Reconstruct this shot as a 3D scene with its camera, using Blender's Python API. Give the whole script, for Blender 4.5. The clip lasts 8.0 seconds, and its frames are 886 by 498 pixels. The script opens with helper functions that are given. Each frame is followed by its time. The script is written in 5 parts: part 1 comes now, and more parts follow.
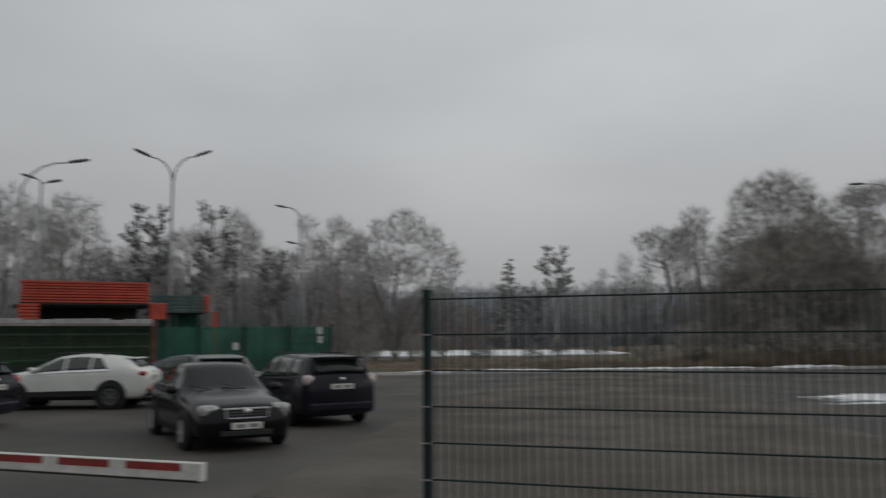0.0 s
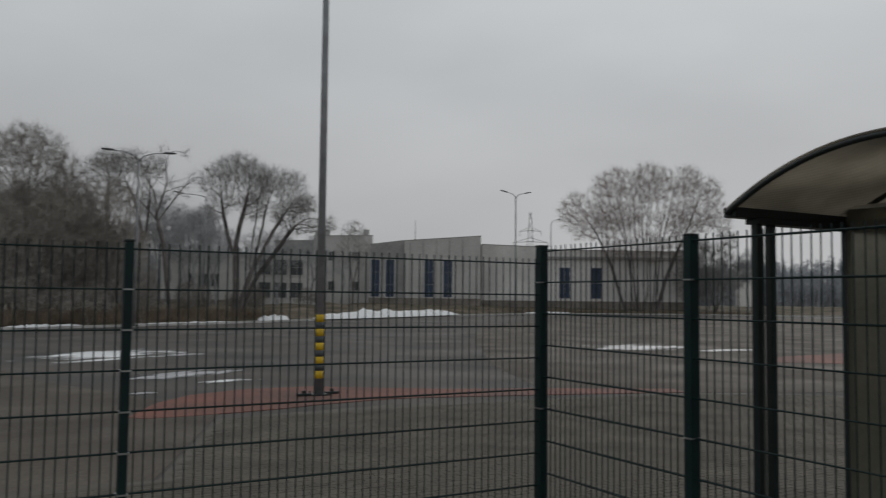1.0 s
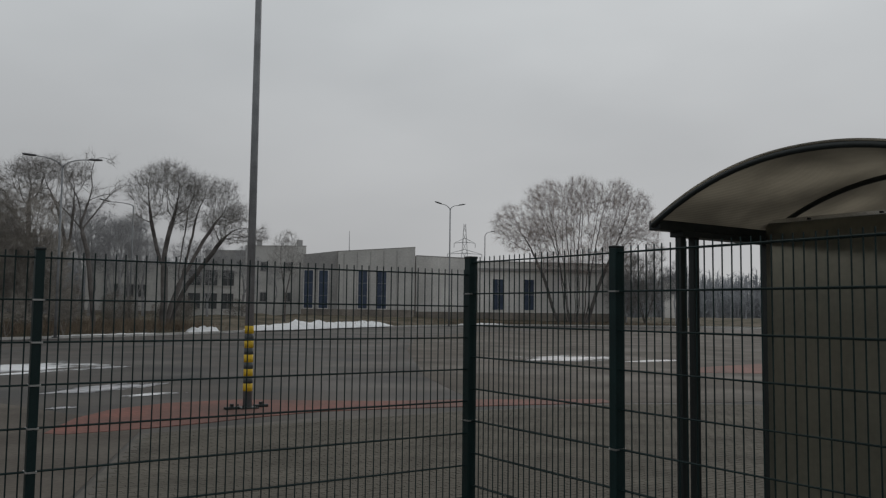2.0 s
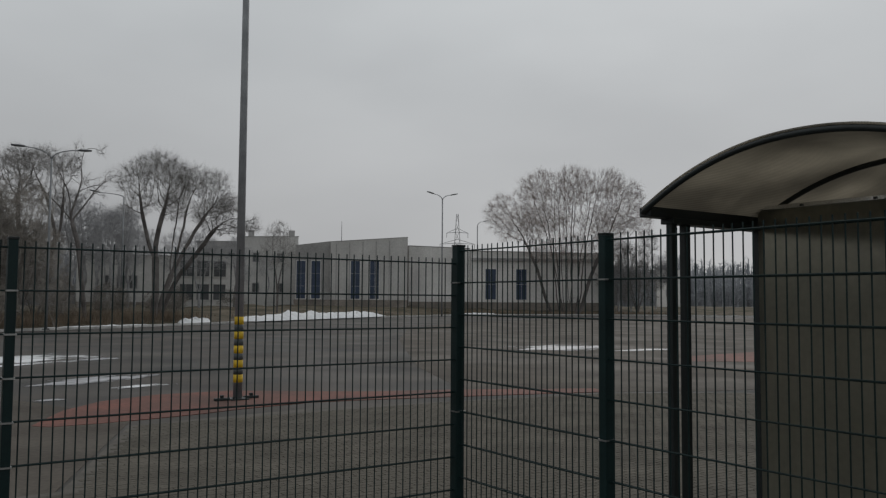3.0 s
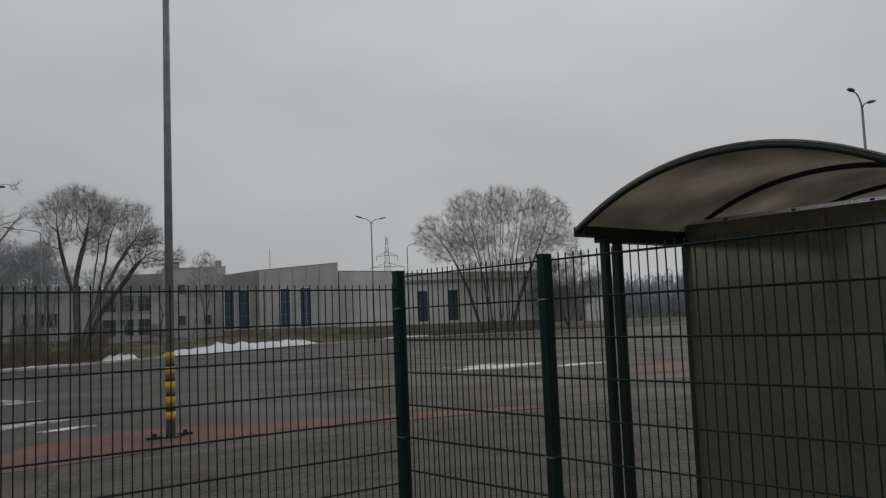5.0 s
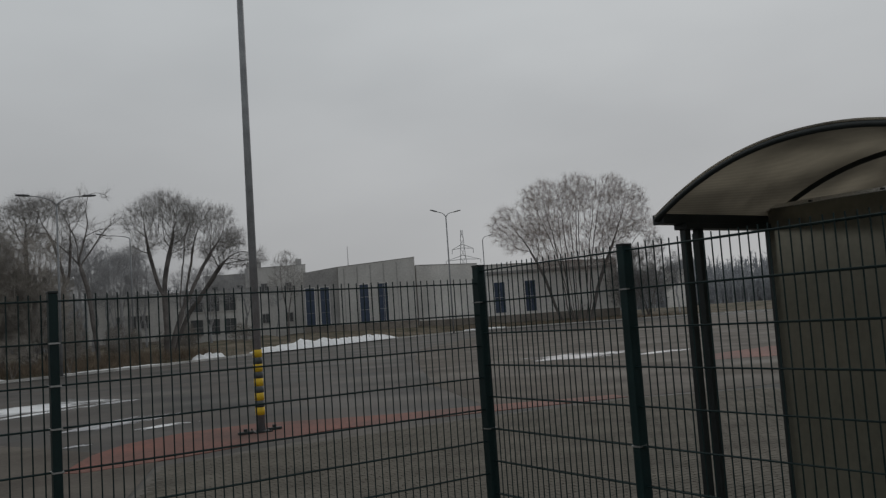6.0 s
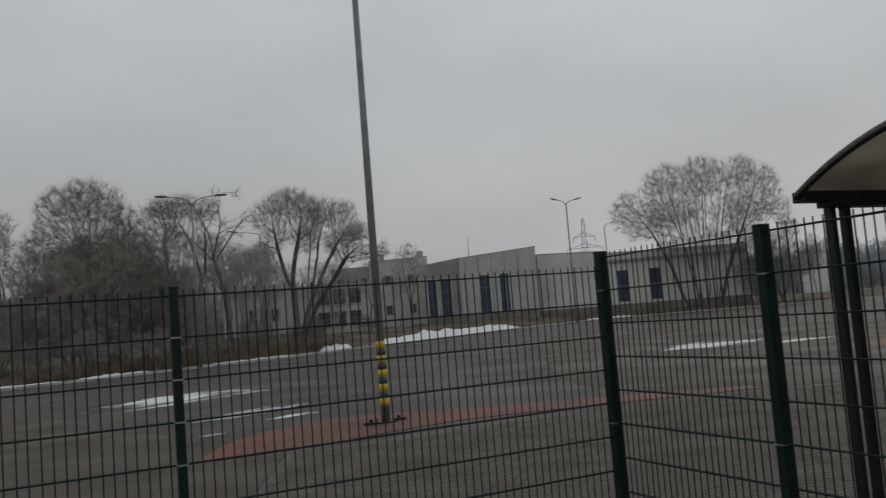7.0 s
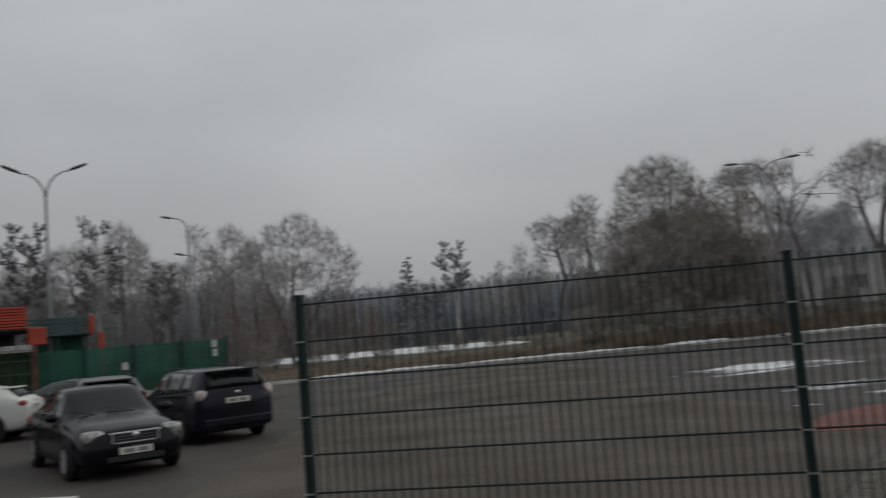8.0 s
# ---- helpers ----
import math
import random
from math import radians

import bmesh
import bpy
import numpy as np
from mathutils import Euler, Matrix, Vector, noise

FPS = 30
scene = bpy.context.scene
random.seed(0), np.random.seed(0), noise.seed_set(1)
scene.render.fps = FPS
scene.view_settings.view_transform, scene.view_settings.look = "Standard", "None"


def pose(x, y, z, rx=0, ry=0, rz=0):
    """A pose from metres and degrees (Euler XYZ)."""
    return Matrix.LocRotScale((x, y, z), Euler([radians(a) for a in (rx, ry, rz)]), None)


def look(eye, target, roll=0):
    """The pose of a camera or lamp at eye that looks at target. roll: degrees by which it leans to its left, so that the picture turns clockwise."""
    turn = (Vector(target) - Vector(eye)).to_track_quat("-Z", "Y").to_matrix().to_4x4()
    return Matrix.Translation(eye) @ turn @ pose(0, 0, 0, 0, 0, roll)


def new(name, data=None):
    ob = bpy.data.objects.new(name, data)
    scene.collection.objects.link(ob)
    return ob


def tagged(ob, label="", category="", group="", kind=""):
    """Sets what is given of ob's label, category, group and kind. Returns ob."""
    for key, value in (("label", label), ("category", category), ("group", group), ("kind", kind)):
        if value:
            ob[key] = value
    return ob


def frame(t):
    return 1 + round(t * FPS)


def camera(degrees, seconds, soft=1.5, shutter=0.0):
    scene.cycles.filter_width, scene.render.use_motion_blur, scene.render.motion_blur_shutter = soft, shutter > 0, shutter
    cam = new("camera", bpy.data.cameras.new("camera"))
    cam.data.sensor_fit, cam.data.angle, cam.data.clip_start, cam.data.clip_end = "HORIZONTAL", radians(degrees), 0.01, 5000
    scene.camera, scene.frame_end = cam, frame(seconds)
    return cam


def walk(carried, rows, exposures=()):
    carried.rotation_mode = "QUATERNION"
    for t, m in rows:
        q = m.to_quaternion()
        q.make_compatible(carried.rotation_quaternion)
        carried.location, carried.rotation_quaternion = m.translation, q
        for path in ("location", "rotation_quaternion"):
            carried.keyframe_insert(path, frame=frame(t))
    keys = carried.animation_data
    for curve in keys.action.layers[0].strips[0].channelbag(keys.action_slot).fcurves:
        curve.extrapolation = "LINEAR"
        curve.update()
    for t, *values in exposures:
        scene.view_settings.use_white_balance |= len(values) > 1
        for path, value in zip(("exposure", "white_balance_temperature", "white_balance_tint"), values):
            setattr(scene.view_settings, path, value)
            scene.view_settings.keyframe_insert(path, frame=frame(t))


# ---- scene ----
cam = camera(55.8, 8.0, soft=1.3, shutter=0.15)
PATH = [
    (0, (-3.385, -4.475, 1.905), (-4.032, -2.594, 2.115), -0.4),
    (0.2, (-3.333, -4.475, 1.907), (-3.505, -2.489, 2.078), -0.3),
    (0.3, (-3.346, -4.431, 1.903), (-3.294, -2.437, 2.048), -0.5),
    (0.4, (-3.349, -4.406, 1.892), (-3.112, -2.424, 2.025), -0.5),
    (0.5, (-3.334, -4.357, 1.893), (-2.952, -2.398, 2.018), 0.2),
    (1, (-3.213, -4.377, 1.891), (-2.229, -2.640, 2.009), 0.6),
    (1.2, (-3.196, -4.385, 1.895), (-2.097, -2.718, 2.019), -0.2),
    (2.5, (-3.122, -4.325, 1.889), (-2.008, -2.670, 2.039), 0.8),
    (3, (-3.072, -4.294, 1.888), (-1.941, -2.649, 2.011), 0.4),
    (3.5, (-3.035, -4.263, 1.883), (-1.872, -2.643, 2.024), -0.1),
    (4, (-3.016, -4.269, 1.898), (-1.786, -2.702, 2.074), -2.0),
    (4.2, (-3.005, -4.261, 1.917), (-1.715, -2.745, 2.105), -2.4),
    (5.3, (-3.181, -4.314, 1.902), (-1.947, -2.749, 2.065), -2.7),
    (5.5, (-3.177, -4.321, 1.924), (-1.983, -2.725, 2.086), -3.6),
    (6, (-3.209, -4.342, 1.915), (-2.090, -2.693, 2.079), -3.9),
    (6.5, (-3.183, -4.292, 1.917), (-2.138, -2.594, 2.072), -5.2),
    (7, (-3.099, -4.196, 1.916), (-2.229, -2.402, 2.078), -4.6),
    (7.5, (-3.123, -4.159, 1.907), (-2.673, -2.215, 2.053), -5.6),
    (8, (-3.297, -4.272, 1.912), (-3.710, -2.325, 2.109), -4.7),
]
walk(cam, [(t, look(eye, target, roll)) for t, eye, target, roll in PATH],
     [(0, 0.05), (0.5, -0.05), (3.0, -0.07), (4.2, -0.04), (5.5, -0.19), (6.1, -0.19), (7.0, -0.14), (7.5, -0.06), (8.0, -0.07)])

# ---- world and light ----
SUN_EL, SUN_AZ = radians(30), radians(54)
world = bpy.data.worlds.new("overcast_sky")
scene.world = world
world.use_nodes = True
wn, wl = world.node_tree.nodes, world.node_tree.links
wn.clear()
w_out, w_bg = wn.new("ShaderNodeOutputWorld"), wn.new("ShaderNodeBackground")
w_sky = wn.new("ShaderNodeTexSky")
w_sky.sky_type, w_sky.sun_disc = "NISHITA", False
w_sky.sun_elevation, w_sky.sun_rotation = SUN_EL, SUN_AZ
w_hsv = wn.new("ShaderNodeHueSaturation")
w_hsv.inputs["Saturation"].default_value = 0.12
w_co, w_map = wn.new("ShaderNodeTexCoord"), wn.new("ShaderNodeMapping")
w_map.inputs["Scale"].default_value = (1.0, 1.0, 2.6)
w_noise, w_ramp = wn.new("ShaderNodeTexNoise"), wn.new("ShaderNodeValToRGB")
w_noise.inputs["Scale"].default_value, w_noise.inputs["Detail"].default_value = 1.9, 4.0
w_noise.inputs["Roughness"].default_value = 0.45
w_ramp.color_ramp.elements[0].position, w_ramp.color_ramp.elements[1].position = 0.30, 0.72
w_ramp.color_ramp.elements[0].color = (3.60, 3.72, 3.84, 1)
w_ramp.color_ramp.elements[1].color = (4.66, 4.78, 4.88, 1)
# broad glow of the sun behind the cloud
w_dot, w_glow, w_add = wn.new("ShaderNodeVectorMath"), wn.new("ShaderNodeMapRange"), wn.new("ShaderNodeMix")
w_dot.operation = "DOT_PRODUCT"
w_dot.inputs[1].default_value = (math.sin(SUN_AZ) * math.cos(SUN_EL), math.cos(SUN_AZ) * math.cos(SUN_EL), math.sin(SUN_EL))
w_glow.interpolation_type = "SMOOTHSTEP"
w_glow.inputs["From Min"].default_value, w_glow.inputs["From Max"].default_value = 0.45, 1.0
w_glow.inputs["To Min"].default_value, w_glow.inputs["To Max"].default_value = 1.0, 1.25
w_add.data_type, w_add.blend_type = "RGBA", "MULTIPLY"
w_add.inputs["Factor"].default_value = 1.0
wl.new(w_co.outputs["Generated"], w_dot.inputs[0])
wl.new(w_dot.outputs["Value"], w_glow.inputs["Value"])
wl.new(w_ramp.outputs["Color"], w_add.inputs["A"])
# thinner cloud high over the field
w_dot2, w_thin, w_mul = wn.new("ShaderNodeVectorMath"), wn.new("ShaderNodeMapRange"), wn.new("ShaderNodeMath")
w_dot2.operation, w_thin.interpolation_type, w_mul.operation = "DOT_PRODUCT", "SMOOTHSTEP", "MULTIPLY"
w_dot2.inputs[1].default_value = Vector((math.sin(radians(-15)) * 0.82, math.cos(radians(-15)) * 0.82, 0.57)).normalized()
w_thin.inputs["From Min"].default_value, w_thin.inputs["From Max"].default_value = 0.78, 1.0
w_thin.inputs["To Min"].default_value, w_thin.inputs["To Max"].default_value = 1.0, 1.2
wl.new(w_co.outputs["Generated"], w_dot2.inputs[0])
wl.new(w_dot2.outputs["Value"], w_thin.inputs["Value"])
wl.new(w_glow.outputs["Result"], w_mul.inputs[0])
wl.new(w_thin.outputs["Result"], w_mul.inputs[1])
wl.new(w_mul.outputs["Value"], w_add.inputs["B"])
# mist towards the horizon
w_sep, w_low, w_mist = wn.new("ShaderNodeSeparateXYZ"), wn.new("ShaderNodeValToRGB"), wn.new("ShaderNodeMix")
w_low.color_ramp.interpolation = "EASE"
w_low.color_ramp.elements[0].position, w_low.color_ramp.elements[1].position = 0.02, 0.42
w_low.color_ramp.elements[0].color, w_low.color_ramp.elements[1].color = (0.795, 0.785, 0.785, 1), (1.03, 1.05, 1.055, 1)
w_mist.data_type, w_mist.blend_type = "RGBA", "MULTIPLY"
w_mist.inputs["Factor"].default_value = 1.0
wl.new(w_co.outputs["Generated"], w_sep.inputs[0])
wl.new(w_sep.outputs["Z"], w_low.inputs["Fac"])
wl.new(w_add.outputs["Result"], w_mist.inputs["A"])
wl.new(w_low.outputs["Color"], w_mist.inputs["B"])
w_mix = wn.new("ShaderNodeMix")
w_mix.data_type = "RGBA"
w_mix.inputs["Factor"].default_value = 0.93
wl.new(w_co.outputs["Generated"], w_map.inputs["Vector"])
wl.new(w_map.outputs["Vector"], w_noise.inputs["Vector"])
wl.new(w_noise.outputs["Fac"], w_ramp.inputs["Fac"])
wl.new(w_sky.outputs["Color"], w_hsv.inputs["Color"])
wl.new(w_hsv.outputs["Color"], w_mix.inputs["A"])
wl.new(w_mist.outputs["Result"], w_mix.inputs["B"])
wl.new(w_mix.outputs["Result"], w_bg.inputs["Color"])
wl.new(w_bg.outputs["Background"], w_out.inputs["Surface"])
w_bg.inputs["Strength"].default_value = 0.1

sun = new("sun", bpy.data.lights.new("sun", "SUN"))
sun.data.energy, sun.data.angle, sun.data.color = 0.5, radians(40), (1.0, 0.97, 0.93)
sun.matrix_world = look((60 * math.sin(SUN_AZ), 60 * math.cos(SUN_AZ), 60 * math.tan(SUN_EL)), (0, 0, 0))


# ---- materials ----
def mat(name, color, rough=0.7, metal=0.0, var=0.25, scale=6.0, fine=60.0, bump=0.15, spec=0.5, tint=None, rnd=0.0, transmission=0.0, alpha=1.0):
    """Principled material with two scales of variation; tint is the second colour of the coarse variation."""
    m = bpy.data.materials.new(name)
    m.use_nodes = True
    n, l = m.node_tree.nodes, m.node_tree.links
    p = n["Principled BSDF"]
    co = n.new("ShaderNodeTexCoord")
    a, b = n.new("ShaderNodeTexNoise"), n.new("ShaderNodeTexNoise")
    a.inputs["Scale"].default_value, a.inputs["Detail"].default_value = scale, 6
    b.inputs["Scale"].default_value, b.inputs["Detail"].default_value = fine, 3
    l.new(co.outputs["Object"], a.inputs["Vector"])
    l.new(co.outputs["Object"], b.inputs["Vector"])
    ramp = n.new("ShaderNodeValToRGB")
    ramp.color_ramp.elements[0].position, ramp.color_ramp.elements[1].position = 0.33, 0.68
    second = tint or tuple(c * (1 - var) for c in color)
    ramp.color_ramp.elements[0].color = (*second, 1)
    ramp.color_ramp.elements[1].color = (*[min(1, c * (1 + var * 0.6)) for c in color], 1)
    l.new(a.outputs["Fac"], ramp.inputs["Fac"])
    mul = n.new("ShaderNodeMix")
    mul.data_type, mul.blend_type = "RGBA", "MULTIPLY"
    mul.inputs["Factor"].default_value = min(1, var * 2)
    fr = n.new("ShaderNodeMapRange")
    fr.inputs["From Min"].default_value, fr.inputs["From Max"].default_value = 0.25, 0.75
    fr.inputs["To Min"].default_value, fr.inputs["To Max"].default_value = 0.6, 1.3
    l.new(b.outputs["Fac"], fr.inputs["Value"])
    l.new(ramp.outputs["Color"], mul.inputs["A"])
    l.new(fr.outputs["Result"], mul.inputs["B"])
    last = mul.outputs["Result"]
    if rnd:
        info, hsv, mr = n.new("ShaderNodeObjectInfo"), n.new("ShaderNodeHueSaturation"), n.new("ShaderNodeMapRange")
        mr.inputs["To Min"].default_value, mr.inputs["To Max"].default_value = 1 - rnd, 1 + rnd
        l.new(info.outputs["Random"], mr.inputs["Value"])
        l.new(mr.outputs["Result"], hsv.inputs["Value"])
        l.new(last, hsv.inputs["Color"])
        last = hsv.outputs["Color"]
    l.new(last, p.inputs["Base Color"])
    p.inputs["Roughness"].default_value, p.inputs["Metallic"].default_value = rough, metal
    p.inputs["Specular IOR Level"].default_value = spec
    p.inputs["Transmission Weight"].default_value, p.inputs["Alpha"].default_value = transmission, alpha
    if bump:
        bu = n.new("ShaderNodeBump")
        bu.inputs["Strength"].default_value, bu.inputs["Distance"].default_value = bump, 0.01
        l.new(b.outputs["Fac"], bu.inputs["Height"])
        l.new(bu.outputs["Normal"], p.inputs["Normal"])
    return m


M = {
    "asphalt": mat("asphalt", (0.100, 0.087, 0.077), 0.72, var=0.24, scale=0.35, fine=30, bump=0.15, tint=(0.062, 0.061, 0.058), spec=0.22),
    "brown_paving": mat("brown_paving", (0.106, 0.091, 0.075), 0.75, var=0.3, scale=0.5, fine=14, bump=0.3, tint=(0.076, 0.065, 0.054), spec=0.2),
    "red_paving": mat("red_paving", (0.190, 0.078, 0.060), 0.75, var=0.3, scale=0.7, fine=12, bump=0.3, tint=(0.125, 0.070, 0.057), spec=0.2),
    "grey_paver": mat("grey_paver", (0.140, 0.127, 0.107), 0.9, var=0.22, scale=1.2, fine=40, bump=0.3, tint=(0.104, 0.095, 0.080), rnd=0.06, spec=0.08),
    "joint": mat("joint", (0.112, 0.101, 0.085), 0.9, scale=3, fine=50),
    "grass": mat("winter_grass", (0.155, 0.130, 0.100), 0.95, var=0.45, scale=0.35, fine=3.5, bump=0.6, tint=(0.075, 0.068, 0.045), spec=0.1),
    "dry_grass": mat("dry_grass", (0.280, 0.224, 0.169), 0.95, var=0.4, scale=1.0, fine=20, tint=(0.13, 0.105, 0.08), spec=0.1),
    "snow": mat("old_snow", (0.80, 0.81, 0.82), 0.75, var=0.12, scale=1.5, fine=20, bump=0.5),
    "slush": mat("thin_ice", (0.48, 0.48, 0.50), 0.35, var=0.4, scale=0.9, fine=6, bump=0.2, tint=(0.27, 0.27, 0.285)),
    "kerb": mat("kerb_concrete", (0.58, 0.57, 0.55), 0.85, var=0.3, scale=1.0, fine=30),
    "green": mat("green_powder_coat", (0.007, 0.024, 0.024), 0.5, var=0.25, scale=5, fine=120, bump=0.05, spec=0.3),
    "clip": mat("galvanised_clip", (0.42, 0.42, 0.41), 0.4, 0.8, var=0.2, scale=20, fine=200),
    "galv": mat("galvanised_steel", (0.29, 0.30, 0.312), 0.55, 0.35, var=0.25, scale=2.5, fine=50, bump=0.05),
    "yellow": mat("yellow_paint", (0.74, 0.49, 0.022), 0.6, var=0.25, scale=6, fine=60),
    "dark_paint": mat("dark_band_paint", (0.075, 0.085, 0.085), 0.6, var=0.3, scale=6, fine=60),
    "frame": mat("dark_steel_frame", (0.016, 0.022, 0.022), 0.5, var=0.3, scale=4, fine=80, bump=0.05),
    "alu": mat("aluminium_strip", (0.86, 0.87, 0.87), 0.22, 1.0, var=0.15, scale=4, fine=80),
    # bark colours are lifted above the bark's own tone to imitate mist
    "bark": mat("hazed_grey_bark", (0.365, 0.35, 0.337), 0.95, var=0.4, scale=1.5, fine=30, bump=0, spec=0.05, rnd=0.2),
    "bark_limb": mat("hazed_limb_bark", (0.19, 0.176, 0.168), 0.95, var=0.4, scale=1.5, fine=30, bump=0, spec=0.05, rnd=0.2),
    "bark_red": mat("hazed_reddish_bark", (0.38, 0.325, 0.30), 0.95, var=0.4, scale=1.5, fine=30, bump=0, spec=0.05, rnd=0.2),
    "bark_dark": mat("hazed_dark_bark", (0.36, 0.335, 0.305), 0.95, var=0.4, scale=1.5, fine=30, bump=0, spec=0.05, rnd=0.2),
    # distance haze is put into this bark as a paler grey
    "bark_far": mat("hazed_far_bark", (0.40, 0.40, 0.408), 0.95, var=0.3, scale=1.5, fine=30, bump=0, spec=0.05, rnd=0.2),
    # dark needles, greyed in colour to imitate haze
    "needle": mat("hazed_dark_needles", (0.20, 0.205, 0.20), 0.9, var=0.4, scale=2, fine=30, bump=0, spec=0.1, rnd=0.15),
    # pale blue-grey base colour stands for haze over the far woods
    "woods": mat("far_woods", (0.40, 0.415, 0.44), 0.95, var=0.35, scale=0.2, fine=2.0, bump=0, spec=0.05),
    "plaster": mat("pale_plaster", (0.60, 0.59, 0.57), 0.9, var=0.15, scale=0.25, fine=4, bump=0.1),
    "plaster_white": mat("whitewashed_wall", (0.82, 0.805, 0.78), 0.9, var=0.15, scale=0.25, fine=4, bump=0.1),
    "plaster_grey": mat("grey_render", (0.42, 0.412, 0.405), 0.9, var=0.2, scale=0.25, fine=4, bump=0.1),
    "plinth": mat("dark_plinth", (0.280, 0.250, 0.220), 0.9, var=0.3, scale=0.5, fine=6),
    "roof": mat("roof_felt", (0.12, 0.12, 0.125), 0.9, var=0.3, scale=0.5, fine=8),
    "blue": mat("blue_metal_door", (0.048, 0.072, 0.125), 0.5, var=0.25, scale=1, fine=12, bump=0.05),
    # dark panes of the far buildings, lightened in colour for haze
    "win_far": mat("hazed_window_pane", (0.10, 0.105, 0.11), 0.3, var=0.3, scale=1, fine=10, bump=0),
    "car_black": mat("black_car_paint", (0.007, 0.007, 0.009), 0.16, 0.0, var=0.3, scale=3, fine=90, bump=0.0, spec=0.28),
    "car_navy": mat("dark_navy_car_paint", (0.018, 0.018, 0.026), 0.16, 0.0, var=0.3, scale=3, fine=90, bump=0, spec=0.25),
    "car_white": mat("white_car_paint", (0.72, 0.72, 0.68), 0.3, var=0.08, scale=2, fine=60, bump=0),
    "car_grey": mat("grey_car_paint", (0.07, 0.08, 0.095), 0.3, 0.3, var=0.2, scale=2, fine=60, bump=0),
    "car_silver": mat("silver_car_paint", (0.17, 0.175, 0.18), 0.3, 0.5, var=0.15, scale=2, fine=60, bump=0),
    "tyre": mat("tyre_rubber", (0.012, 0.012, 0.012), 0.9, var=0.3, scale=8, fine=90),
    "rim": mat("alloy_rim", (0.50, 0.50, 0.51), 0.35, 0.2, var=0.2, scale=8, fine=60, bump=0),
    "glass_car": mat("tinted_car_glass", (0.022, 0.030, 0.028), 0.03, var=0.2, scale=2, fine=30, bump=0, spec=0.9),
    # base colour is lifted to stand for sky reflected in the glass
    "windscreen": mat("windscreen_sky_tint", (0.15, 0.17, 0.158), 0.03, var=0.2, scale=2, fine=30, bump=0, spec=0.9),
    "trim": mat("black_plastic", (0.014, 0.014, 0.015), 0.6, var=0.3, scale=5, fine=60),
    "chrome": mat("chrome", (0.85, 0.85, 0.86), 0.3, 1.0, var=0.1, scale=5, fine=60, bump=0),
    "lamp_clear": mat("clear_headlight", (0.44, 0.44, 0.43), 0.12, 0.3, var=0.6, scale=16, fine=60, bump=0, spec=0.8),
    "lamp_pink": mat("frosted_taillight", (0.68, 0.56, 0.55), 0.15, 0.0, var=0.6, scale=14, fine=60, bump=0, spec=0.8),
    "lamp_red": mat("red_taillight", (0.42, 0.03, 0.02), 0.15, var=0.4, scale=12, fine=60, bump=0, spec=0.8),
    "plate": mat("number_plate", (0.62, 0.61, 0.55), 0.5, var=0.1, scale=10, fine=60, bump=0),
    "bar_dark": mat("dark_marking", (0.22, 0.22, 0.23), 0.6, var=0.1, scale=10, fine=60, bump=0),
    "white_paint": mat("white_barrier_paint", (0.62, 0.61, 0.57), 0.5, var=0.2, scale=3, fine=40),
    "red_paint": mat("red_barrier_paint", (0.28, 0.028, 0.022), 0.5, var=0.25, scale=4, fine=40),
    "orange": mat("orange_red_paint", (0.50, 0.070, 0.035), 0.6, var=0.25, scale=1.5, fine=20),
    "mesh_green": mat("green_windbreak_mesh", (0.012, 0.095, 0.062), 0.8, var=0.4, scale=0.8, fine=14),
    "crate_green": mat("green_steel_cage", (0.025, 0.06, 0.030), 0.7, var=0.4, scale=2, fine=20),
    "cage_olive": mat("olive_net_bar", (0.075, 0.095, 0.035), 0.8, var=0.4, scale=2, fine=20),
    "faded": mat("faded_red_timber", (0.16, 0.075, 0.06), 0.8, var=0.4, scale=3, fine=20),
    "teal": mat("dull_teal_slat", (0.055, 0.105, 0.10), 0.75, var=0.4, scale=1.5, fine=20),
    "shed_dark": mat("dark_timber", (0.035, 0.03, 0.026), 0.8, var=0.4, scale=2, fine=20),
    "lamp_head": mat("grey_lamp_housing", (0.16, 0.165, 0.17), 0.5, 0.4, var=0.2, scale=4, fine=40, bump=0),
    "far_grey": mat("pale_galvanised", (0.30, 0.31, 0.32), 0.7, 0.2, var=0.2, scale=1, fine=20, bump=0),
}


